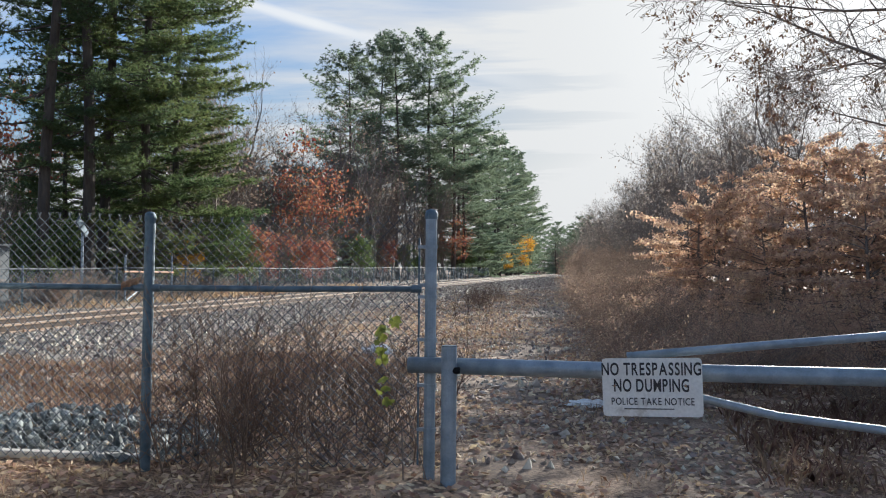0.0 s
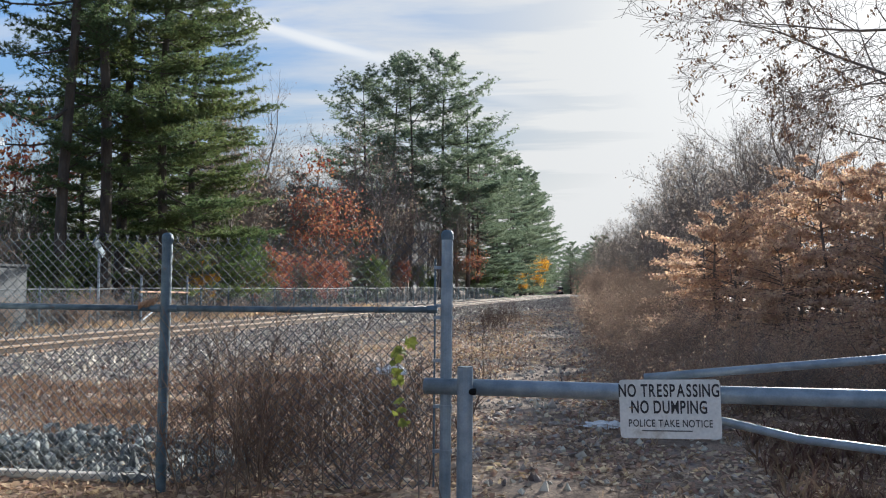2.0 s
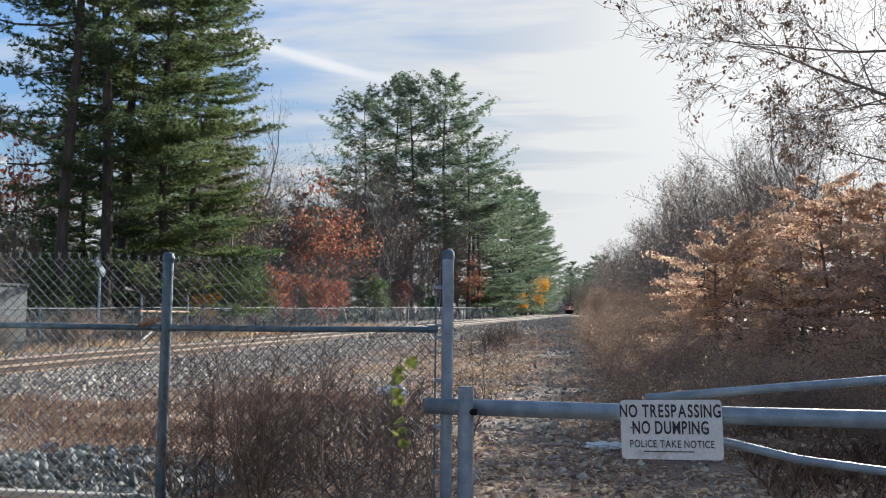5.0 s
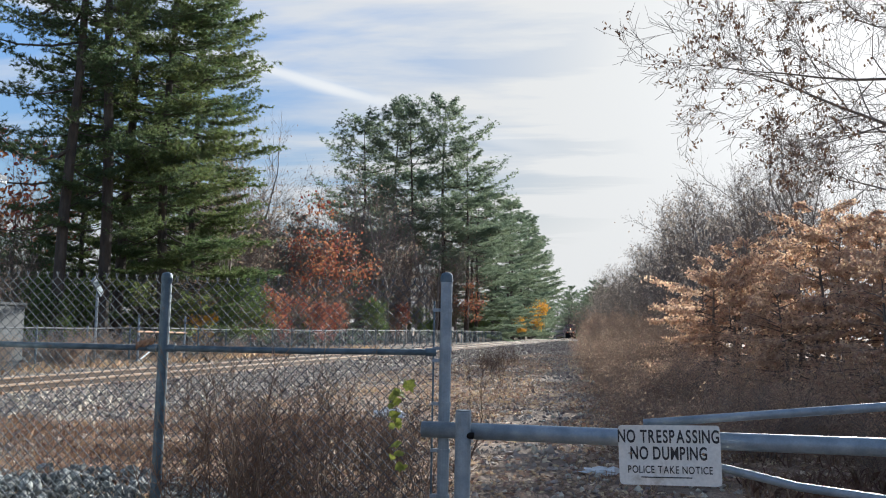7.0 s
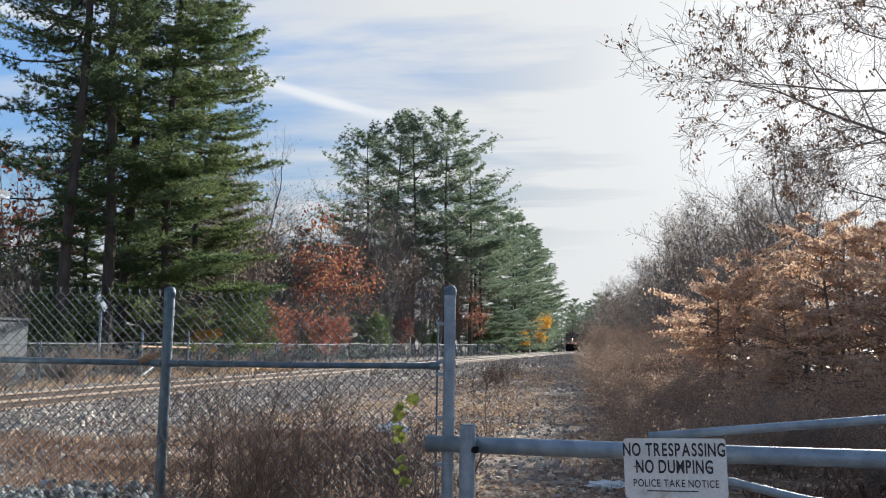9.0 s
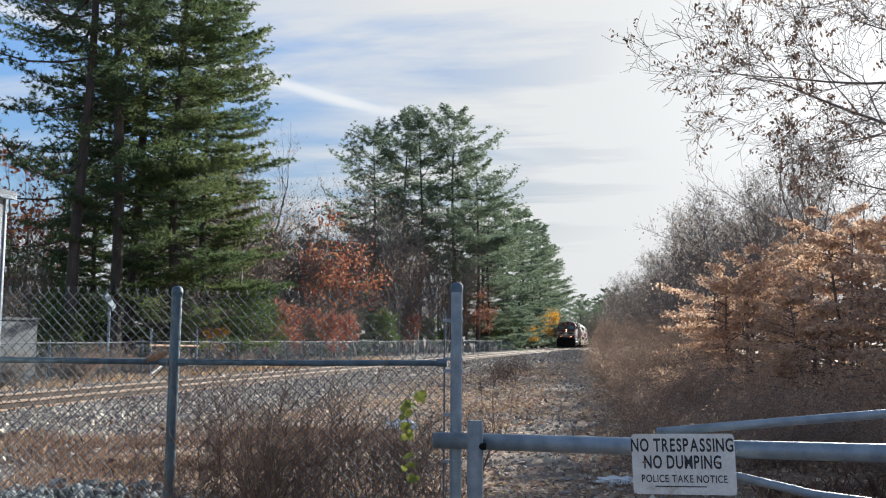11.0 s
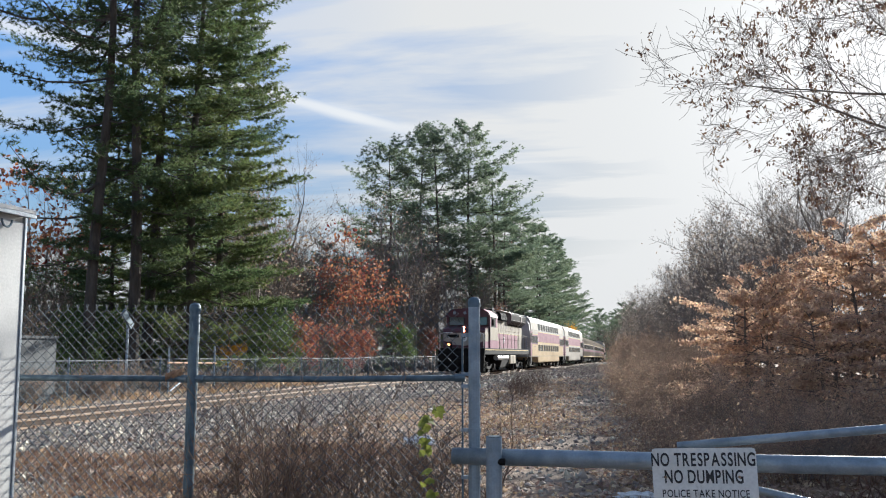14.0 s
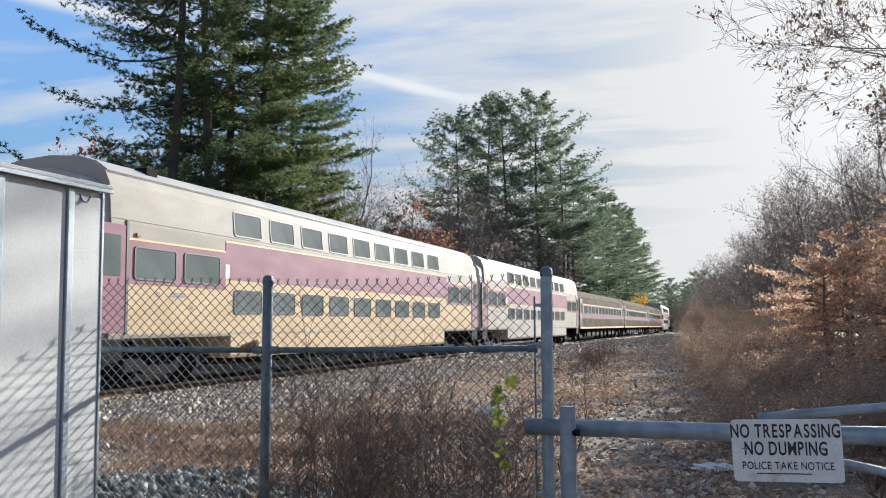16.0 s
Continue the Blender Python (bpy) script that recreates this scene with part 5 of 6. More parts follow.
# ---------- undergrowth ----------
def twig_bush(seed, x0, x1, y0, y1, h, n):
    """Dense leafless brush of thin upright stems with fine side twigs."""
    rr = random.Random(seed)
    g = Geo()
    for i in range(n):
        p = Vector((rr.uniform(x0, x1), rr.uniform(y0, y1), -0.02))
        d = Vector((rr.gauss(0, 0.22), rr.gauss(0, 0.2), 1)).normalized()
        L = h * rr.uniform(0.45, 1.05)
        pts = [p]
        for k in range(6):
            d = (d + Vector((rr.gauss(0, 0.10), rr.gauss(0, 0.10), 0.02))).normalized()
            pts.append(pts[-1] + d * L / 6)
        rad = rr.uniform(0.003, 0.008)
        g.tube(pts, [rad * (1 - 0.12 * k) for k in range(7)], 4, False)
        for k in range(1, 7):
            for q in range(3):
                e = (d * 0.7 + Vector((rr.gauss(0, 0.6), rr.gauss(0, 0.6), rr.gauss(0.25, 0.3)))).normalized()
                t1 = pts[k] + e * rr.uniform(0.06, 0.2)
                t2 = t1 + (e + Vector((rr.gauss(0, .4), rr.gauss(0, .4), 0.2))).normalized() * rr.uniform(0.05, 0.16)
                g.tube([pts[k], t1, t2], [0.0028, 0.0022, 0.0015], 3, False)
    return g


brush = tagged(empty("leafless_bush", (-2.2, 6.9, 0)), "dense brown leafless bush growing through the fence", "shrub")
rb = random.Random(31)
for k in range(17):
    g, e = grow(200 + k, rb.uniform(1.1, 1.75), rb.uniform(0.006, 0.012), 0.62, 3, (4, 6), 0.10, 0.0, 4, 0.19, 0.50, 0.0021)
    st = part("stem", g, M["twig_dark"], brush, recalc=False)
    st.location = (rb.uniform(-1.1, 0.85), rb.uniform(-0.6, 0.6), 0.0)
    st.rotation_euler = (rb.gauss(0, 0.14), rb.gauss(0, 0.16), rb.uniform(0, 6.28))
part("brushwood", twig_bush(72, -0.85, 0.85, -0.5, 0.6, 0.7, 40), M["twig_dark"], brush, recalc=False)["kind"] = "stuff"
for sd, x, y, n, h in ((74, -2.75, 5.85, 16, 1.15), (75, -2.3, 5.8, 10, 1.35), (82, -2.9, 6.4, 3, 1.95), (76, -3.6, 8.0, 8, 0.45), (77, -2.4, 8.6, 40, 0.7), (78, -4.6, 8.4, 8, 0.35), (79, -4.7, 31.0, 26, 0.75), (80, -5.3, 33.0, 22, 0.7), (81, -5.6, 41, 20, 0.8)):
    b = tagged(empty("leafless_bush", (x, y, ground_z(x, y))), "spindly dead brown weed stems by the fence", "shrub", "weeds by the fence")
    for q in range(n):
        part("stem", twig_bush(sd * 100 + q, -0.35, 0.35, -0.3, 0.3, h, 1), M["twig_dark"], b, recalc=False)


def blades(name, rs, n, xr, yr, h, material, label, keep=None, wide=0.006):
    x, y = rs.uniform(*xr, n), rs.uniform(*yr, n)
    clump = np.array([noise.noise((a * 0.5, b * 0.5, 9.0)) for a, b in zip(x, y)])
    ok = clump > rs.uniform(-0.25, 0.35, n)
    if keep is not None:
        ok &= np.array([keep(a, b) for a, b in zip(x, y)])
    x, y = x[ok], y[ok]
    n = len(x)
    z = np.array([ground_z(a, b) for a, b in zip(x, y)])
    b = np.stack([x, y, z], 1)
    d = unit(rs.normal(0, 0.45, (n, 3)) + np.array([0, 0, 1.0]))
    L = h * rs.uniform(0.4, 1.2, (n, 1))
    s = unit(np.cross(d, rs.normal(size=(n, 3)))) * wide
    mid = b + d * L * 0.6
    tip = mid + unit(d * np.array([1, 1, 0.3]) + rs.normal(0, 0.2, (n, 3))) * L * 0.5
    v = np.stack([b - s, b + s, mid + s * 0.8, tip, mid - s * 0.8], 1).reshape(-1, 3)
    ob = new(name, mesh_np(name, v, 5, M[material]))
    return tagged(ob, label, "grass", kind="stuff")


def off_lane(x, y):
    lane = x + 0.062 * y
    return not (-1.1 < lane < 0.0 or 0.8 < lane < 1.4) and x > -8.0


rs = np.random.default_rng(5)
blades("dry_grass", rs, 26000, (-7.5, 6.5), (4.2, 14), 0.07, "grass_dry", "short dry straw-coloured grass and weeds", off_lane, 0.004)
blades("dry_grass", rs, 26000, (-8.0, 4.5), (14, 45), 0.10, "grass_dry", "dry straw-coloured grass along the lane", off_lane, 0.009)
blades("dry_grass", rs, 9000, (-18.8, -15.8), (18, 60), 0.35, "grass_dry", "pale dry grass beyond the track", None, 0.012)
blades("dead_weeds", rs, 34000, (-9.0, -2.6), (7.4, 14.0), 0.13, "weed", "low red-brown dead weeds between fence and ballast", None, 0.005)
blades("dead_weeds", rs, 12000, (1.0, 8.0), (6.4, 11.5), 0.20, "weed", "tangled dead weeds under the gate", lambda x, y: x > 0.9 - 0.05 * (y - 6), 0.008)


def litter_leaves(name, rs, n, xr, yr, size, label, keep=None):
    x, y = rs.uniform(*xr, n), rs.uniform(*yr, n)
    if keep is not None:
        ok = np.array([keep(a, b) for a, b in zip(x, y)])
        x, y = x[ok], y[ok]
    z = np.array([ground_z(a, b) for a, b in zip(x, y)]) + size * 0.22
    v = leaf_quads(rs, np.stack([x, y, z], 1), size, size * 0.62, 0, 0.72)
    ob = new(name, mesh_np(name, v, 4, M["leaf_tan"]))
    return tagged(ob, label, "leaves", kind="stuff")


litter_leaves("fallen_leaves", rs, 20000, (-6.5, 5.5), (3.6, 10), 0.07, "curled tan oak leaves strewn over the ground", lambda x, y: x > -8 and noise.noise((x * 0.7, y * 0.7, 0)) > -0.35)
litter_leaves("fallen_leaves", rs, 16000, (-7.5, 3.5), (10, 26), 0.09, "tan leaves strewn over the lane and verge", lambda x, y: noise.noise((x * 0.5, y * 0.5, 2)) > -0.2)
litter_leaves("fallen_leaves", rs, 9000, (-8.0, 2.0), (26, 60), 0.13, "tan leaves drifting over the far lane", lambda x, y: noise.noise((x * 0.3, y * 0.3, 5)) > -0.1)


def vine():
    root = tagged(empty("climbing_vine", (-1.50, 6.02, 0)), "yellow-green leafy vine climbing the fence beside the end post", "vine")
    rr = random.Random(3)
    stem = [(0.12, 0, 0.0), (0.10, 0.03, 0.35), (0.02, 0, 0.7), (-0.04, 0.02, 0.9), (-0.02, 0, 1.1), (-0.06, 0, 1.16)]
    part("stem", Geo().tube(stem, [0.006, 0.005, 0.004, 0.004, 0.003, 0.002], 5), M["twig"], root)
    part("stem", Geo().tube([(0.28, 0.0, 0.0), (0.16, 0.02, 0.4), (0.05, 0, 0.85), (0.0, 0, 1.0)], 0.004, 5), M["twig"], root)
    outline = [(0, 0), (0.30, 0.05), (0.50, 0.30), (0.36, 0.42), (0.42, 0.70), (0.18, 0.68), (0, 1.0), (-0.18, 0.68), (-0.42, 0.70), (-0.36, 0.42), (-0.50, 0.30), (-0.30, 0.05)]
    for i in range(20):
        z = rr.uniform(0.66, 1.16) if i > 3 else rr.uniform(0.5, 0.66)
        s = rr.uniform(0.05, 0.10)
        g = Geo()
        g.v = [(a * s, -0.16 * s * (1 - abs(a) * 2) + 0.1 * s * b, b * s) for a, b in outline] + [(0, -0.02 * s, 0.42 * s)]
        g.f = [(j, (j + 1) % 12, 12) for j in range(12)]
        lf = part("leaf", g, M["vine"], root, recalc=False)
        lf.location = (rr.gauss(-0.0 + 0.05 * (1.0 - z), 0.045), rr.uniform(-0.06, -0.01), z)
        lf.rotation_euler = (rr.gauss(0.2, 0.5), rr.uniform(2.3, 4.0), rr.gauss(0, 0.6))


vine()


def rubbish():
    rr = random.Random(4)
    for nm, x, y, s, lb in (("plastic_wrapper", -0.30, 9.8, 0.16, "crumpled white plastic wrapper on the ground"), ("plastic_bag", -3.9, 14.6, 0.2, "white plastic bag caught in the brush")):
        bm = bmesh.new()
        bmesh.ops.create_icosphere(bm, subdivisions=3, radius=1)
        for v in bm.verts:
            d = v.co.normalized()
            k = 0.8 + 0.6 * noise.noise(d * 2.2) + 0.25 * noise.noise(d * 6)
            v.co = Vector((d.x * k * s * 1.5, d.y * k * s * 0.6, d.z * k * s * (0.35 if nm == "plastic_wrapper" else 0.7)))
        me = bpy.data.meshes.new(nm)
        bm.to_mesh(me)
        bm.free()
        me.materials.append(M["litter"])
        ob = new(nm, me)
        ob.location = (x, y, ground_z(x, y) + s * 0.2)
        tagged(ob, lb, "litter")


rubbish()


# ---------- the train ----------
# each car: origin at its front end on the rail tops, y runs back along the car, x to its side
def shell(profile, y0, y1, round_end=0.0, steps=1):
    """Closed hull of a mirrored half profile (x, z), from low to the ridge."""
    full = [(x, z) for x, z in profile] + [(-x, z) for x, z in profile[::-1] if x > 1e-6]
    return Geo().prism(full, "y", y0, y1)


def strip(parent, name, mt, z0, z1, y0, y1, half, t=0.004, label=""):
    for s in (1, -1):
        a, b = sorted((s * (half - 0.01), s * (half + t)))
        part(name, Geo().box(a, b, y0, y1, z0, z1), M[mt], parent, label)


PANE_CACHE = {}


def window(parent, y0, w, z0, h, half, lean=0.0, name="window", glass="glass", frame="gasket"):
    """A pane set back in a rounded rubber frame, on both sides of the car."""
    key = (round(w, 3), round(h, 3), glass, frame)
    if key not in PANE_CACHE:
        t = 0.06
        n, rad = 5, 0.09

        def ring(inset, x):
            pts = []
            hw, hh, rr = w / 2 - inset, h / 2 - inset, max(0.01, rad - inset)
            for cx, cz, a0 in ((hw - rr, hh - rr, 0), (-hw + rr, hh - rr, 90), (-hw + rr, -hh + rr, 180), (hw - rr, -hh + rr, 270)):
                for k in range(n):
                    a = radians(a0 + 90 * k / (n - 1))
                    pts.append((x, cx + rr * math.cos(a), cz + rr * math.sin(a)))
            return pts
        k = 4 * n
        g = Geo()
        g.v = ring(0, -0.01) + ring(0.0, 0.014) + ring(t * 0.55, 0.014) + ring(t * 0.55, -0.004)
        for q in range(3):
            g.f += [(q * k + i, q * k + (i + 1) % k, (q + 1) * k + (i + 1) % k, (q + 1) * k + i) for i in range(k)]
        fr = fixed(mesh_of("window_frame", g, M[frame]))
        p = Geo()
        p.v = ring(t * 0.4, 0.005) + ring(t * 0.4, -0.004)
        p.f = [tuple(range(k)), tuple(range(2 * k - 1, k - 1, -1))] + [(i, (i + 1) % k, k + (i + 1) % k, k + i) for i in range(k)]
        PANE_CACHE[key] = (fr, fixed(mesh_of("pane", p, M[glass])))
    fr, pn = PANE_CACHE[key]
    for s in (1, -1):
        o = new(name, fr)
        o.parent, o.location = parent, (s * half, y0 + w / 2, z0 + h / 2)
        o.rotation_euler = (0, 0 if s > 0 else 0, 0 if s > 0 else math.pi)
        if lean:
            o.rotation_euler = (0, -lean * s if s > 0 else -lean, 0 if s > 0 else math.pi)
        c = new("pane", pn)
        c.parent = o


def bogie(parent, yc, wheel_r=0.46, base=2.5, axles=2):
    fr = Geo()
    for s in (1, -1):
        xs = s * 1.02
        fr.prism([(yc - base / 2 - 0.6, 0.42), (yc - base / 2 - 0.6, 0.62), (yc - 0.7, 0.62), (yc - 0.45, 0.45), (yc + 0.45, 0.45), (yc + 0.7, 0.62),
                  (yc + base / 2 + 0.6, 0.62), (yc + base / 2 + 0.6, 0.42), (yc + 0.7, 0.36), (yc + 0.4, 0.26), (yc - 0.4, 0.26), (yc - 0.7, 0.36)], "x", xs - 0.08, xs + 0.08)
        for k in (-0.22, 0.0, 0.22):
            fr.tube([(xs, yc + k, 0.34), (xs, yc + k, 0.66)], 0.07, 8)
    fr.box(-1.0, 1.0, yc - 0.35, yc + 0.35, 0.5, 0.72)
    b = part("bogie", fr, M["black"], parent, "sooty black bogie")
    for i in range(axles):
        y = yc - base / 2 + base * i / (axles - 1)
        for s in (1, -1):
            w = Geo().tube([(s * 0.68, y, wheel_r), (s * 0.70, y, wheel_r), (s * 0.72, y, wheel_r), (s * 0.82, y, wheel_r)], [wheel_r + 0.02, wheel_r + 0.025, wheel_r, wheel_r - 0.01], 20)
            part("wheel", w, M["black"], b)
            part("axle_box", Geo().box(min(s * 1.08, s * 1.24), max(s * 1.08, s * 1.24), y - 0.15, y + 0.15, 0.33, 0.60, 0.03), M["black"], b)
    return b


def coupler(parent, y, s):
    part("coupler", Geo().box(-0.12, 0.12, min(y, y + s * 0.4), max(y, y + s * 0.4), 0.72, 0.98, 0.03), M["black"], parent)


def end_gear(root, y, s, half, top):
    """Vestibule end: door, diaphragm, grab rails, hoses."""
    part("end_door", Geo().box(-0.42, 0.42, min(y, y + s * 0.03), max(y, y + s * 0.03), 1.25, 3.2, 0.01), M["numeral"], root)
    g = Geo()
    for a, b, c, d in ((-0.62, -0.46, 1.15, 3.35), (0.46, 0.62, 1.15, 3.35), (-0.62, 0.62, 3.35, 3.5)):
        g.box(a, b, min(y, y + s * 0.26), max(y, y + s * 0.26), c, d, 0.02)
    part("diaphragm", g, M["gasket"], root, "black rubber gangway bellows")
    for q in (-1, 1):
        part("grab_rail", Geo().tube([(q * 1.2, y, 1.4), (q * 1.2, y + s * 0.09, 1.45), (q * 1.2, y + s * 0.09, 2.4), (q * 1.2, y, 2.45)], 0.018, 6), M["galv"], root)
    part("air_hose", Geo().tube([(0.45, y, 0.9), (0.46, y + s * 0.2, 0.6), (0.4, y + s * 0.35, 0.55)], 0.03, 6), M["black"], root)
    coupler(root, y, s)


def bilevel(lower="cream"):
    root = empty("double_deck_coach")
    Lc, hw = 25.9, 1.50
    prof = [(hw - 0.02, 1.02), (hw, 1.08), (hw, 3.25), (hw - 0.06, 3.98), (hw - 0.17, 4.22), (hw - 0.42, 4.40), (0.7, 4.52), (0, 4.57)]
    body = part("body", shell(prof, 0.55, Lc - 0.55), M["silver"], root, "silvery white coach body")
    endp = [(hw - 0.06, 1.02), (hw - 0.05, 3.2), (hw - 0.12, 3.80), (hw - 0.35, 4.05), (0.6, 4.2), (0, 4.25)]
    for y0, y1 in ((0.0, 0.55), (Lc - 0.55, Lc)):
        part("vestibule_end", shell(endp, y0, y1), M["roof"], root)
    # low skirt between the bogies
    part("skirt", shell([(hw - 0.05, 0.52), (hw - 0.005, 0.60), (hw - 0.005, 1.06), (0.0, 1.06)], 4.9, Lc - 4.9), M[lower], root, "lower side panels")
    # cream here is silver paint with low sun worked into its colour
    strip(root, "lower_panel", lower, 1.10, 2.28, 0.60, Lc - 0.60, hw, 0.003, "plain lower side")
    # the band steps down round the end windows
    for y0, y1, dz in ((1.0, 4.62, -0.24), (4.62, Lc - 4.62, 0.0), (Lc - 4.62, Lc - 1.0, -0.24)):
        strip(root, "purple_band", "purple", 2.31 + dz, 3.16 + dz, y0, y1, hw, 0.007, "faded purple band along the side")
        strip(root, "yellow_line", "yellow", 3.165 + dz, 3.205 + dz, y0, y1, hw, 0.008)
        strip(root, "yellow_line", "yellow", 2.262 + dz, 2.30 + dz, y0, y1, hw, 0.008)
    part("roof_strip", shell([(hw - 0.155, 4.23), (hw - 0.165, 4.245), (hw - 0.41, 4.415), (0.7, 4.535), (0, 4.585)], 0.6, Lc - 0.6), M["roof"], root, "pale grey curved roof")
    for z in (3.3, 4.20):
        strip(root, "seam", "gasket", z, z + 0.012, 0.6, Lc - 0.6, hw if z < 3.5 else hw - 0.135, 0.003)
    for k in range(9):
        window(root, 5.0 + 1.755 * k, 1.32, 3.34, 0.60, hw - 0.008 - 0.0255, 0.085)
        window(root, 5.0 + 1.755 * k, 1.32, 1.52, 0.57, hw + 0.006)
    for a in (1.25, 2.95):
        window(root, a, 1.42, 2.16, 0.66, hw + 0.009)
        window(root, Lc - a - 1.42, 1.42, 2.16, 0.66, hw + 0.009)
    for y in (0.10, Lc - 1.0):
        for s in (1, -1):
            xa, xb = sorted((s * (hw - 0.06), s * (hw + 0.012)))
            d = part("door", Geo().box(xa, xb, y, y + 0.9, 1.12, 3.2, 0.01), M["purple"], root, "purple vestibule door with a dark edge")
            part("door_pane", Geo().box(min(s * hw, s * (hw + 0.018)), max(s * hw, s * (hw + 0.018)), y + 0.16, y + 0.74, 2.2, 3.0, 0.01), M["glass"], d)
            for yy in (y - 0.06, y + 0.9):
                part("door_post", Geo().box(min(s * hw, s * (hw + 0.02)), max(s * hw, s * (hw + 0.02)), yy, yy + 0.07, 1.1, 3.3), M["gasket"], d)
            part("step", Geo().box(min(s * (hw - 0.3), s * hw), max(s * (hw - 0.3), s * hw), y, y + 0.85, 0.62, 1.0), M["black"], root)
    for y in (2.75, Lc - 2.75):
        bogie(root, y)
    rr = random.Random(2)
    for k in range(7):
        y = 5.2 + k * 2.2
        part("equipment_case", Geo().box(-1.2, 1.2, y, y + rr.uniform(0.9, 1.9), 0.36, 0.7, 0.03), M["black"], root)
    for s in (1, -1):
        for y, z, w, h in ((4.62, 2.32, 0.16, 0.34), (2.0, 1.85, 0.10, 0.10), (2.5, 1.85, 0.5, 0.10), (3.2, 1.6, 0.12, 0.08)):
            part("label_plate", Geo().box(min(s * hw, s * (hw + 0.009)), max(s * hw, s * (hw + 0.009)), y, y + w, z, z + h), M["white" if h > 0.2 else "numeral"], root)
        part("side_lamp", Geo().box(min(s * hw, s * (hw + 0.03)), max(s * hw, s * (hw + 0.03)), 1.3, 1.42, 3.0, 3.08, 0.01), M["rust"], root)
        part("roof_vent", Geo().box(min(s * 0.9, s * 1.2), max(s * 0.9, s * 1.2), 2.0, 2.4, 4.30, 4.50, 0.02), M["black"], root)
    end_gear(root, 0.0, -1, hw, 4.2)
    end_gear(root, Lc, 1, hw, 4.2)
    return root


def single_level():
    root = empty("single_deck_coach")
    Lc, hw = 25.9, 1.50
    prof = [(hw - 0.04, 0.98), (hw, 1.1), (hw, 2.85), (hw - 0.06, 3.25), (hw - 0.35, 3.6), (0.7, 3.8), (0, 3.86)]
    part("body", shell(prof, 0.0, Lc), M["dusty"], root, "dusty cream ribbed coach body")
    strip(root, "window_band", "numeral", 2.02, 2.72, 1.5, Lc - 1.5, hw, 0.004, "dark window band")
    strip(root, "purple_band", "purple", 1.72, 2.0, 0.2, Lc - 0.2, hw, 0.005)
    strip(root, "yellow_line", "yellow", 2.73, 2.78, 0.2, Lc - 0.2, hw, 0.006)
    for k in range(5):
        strip(root, "side_rib", "dusty", 1.15 + 0.11 * k, 1.20 + 0.11 * k, 0.2, Lc - 0.2, hw, 0.014)
    part("sill_beam", Geo().box(-hw - 0.02, hw + 0.02, 0.1, Lc - 0.1, 0.94, 1.06, 0.01), M["yellow"], root, "yellowish side sill")
    for k in range(12):
        window(root, 2.0 + 1.84 * k, 1.45, 2.08, 0.58, hw + 0.006)
    for y in (0.12, Lc - 1.0):
        for s in (1, -1):
            d = part("door", Geo().box(min(s * (hw - 0.05), s * (hw + 0.012)), max(s * (hw - 0.05), s * (hw + 0.012)), y, y + 0.88, 1.0, 3.1, 0.01), M["numeral"], root, "dark vestibule door")
            part("door_pane", Geo().box(min(s * hw, s * (hw + 0.018)), max(s * hw, s * (hw + 0.018)), y + 0.18, y + 0.7, 2.1, 2.8, 0.01), M["glass"], d)
    part("roof", shell([(hw - 0.055, 3.26), (hw - 0.07, 3.28), (hw - 0.34, 3.615), (0.7, 3.815), (0, 3.875)], 0.05, Lc - 0.05), M["dusty"], root)
    for y in (2.6, Lc - 2.6):
        bogie(root, y)
    rr = random.Random(6)
    for k in range(7):
        y = 4.8 + k * 2.35
        part("equipment_case", Geo().box(-1.25, 1.25, y, y + rr.uniform(0.9, 1.9), 0.35, 0.92, 0.03), M["black"], root)
    end_gear(root, 0.0, -1, hw, 3.6)
    end_gear(root, Lc, 1, hw, 3.6)
    return root


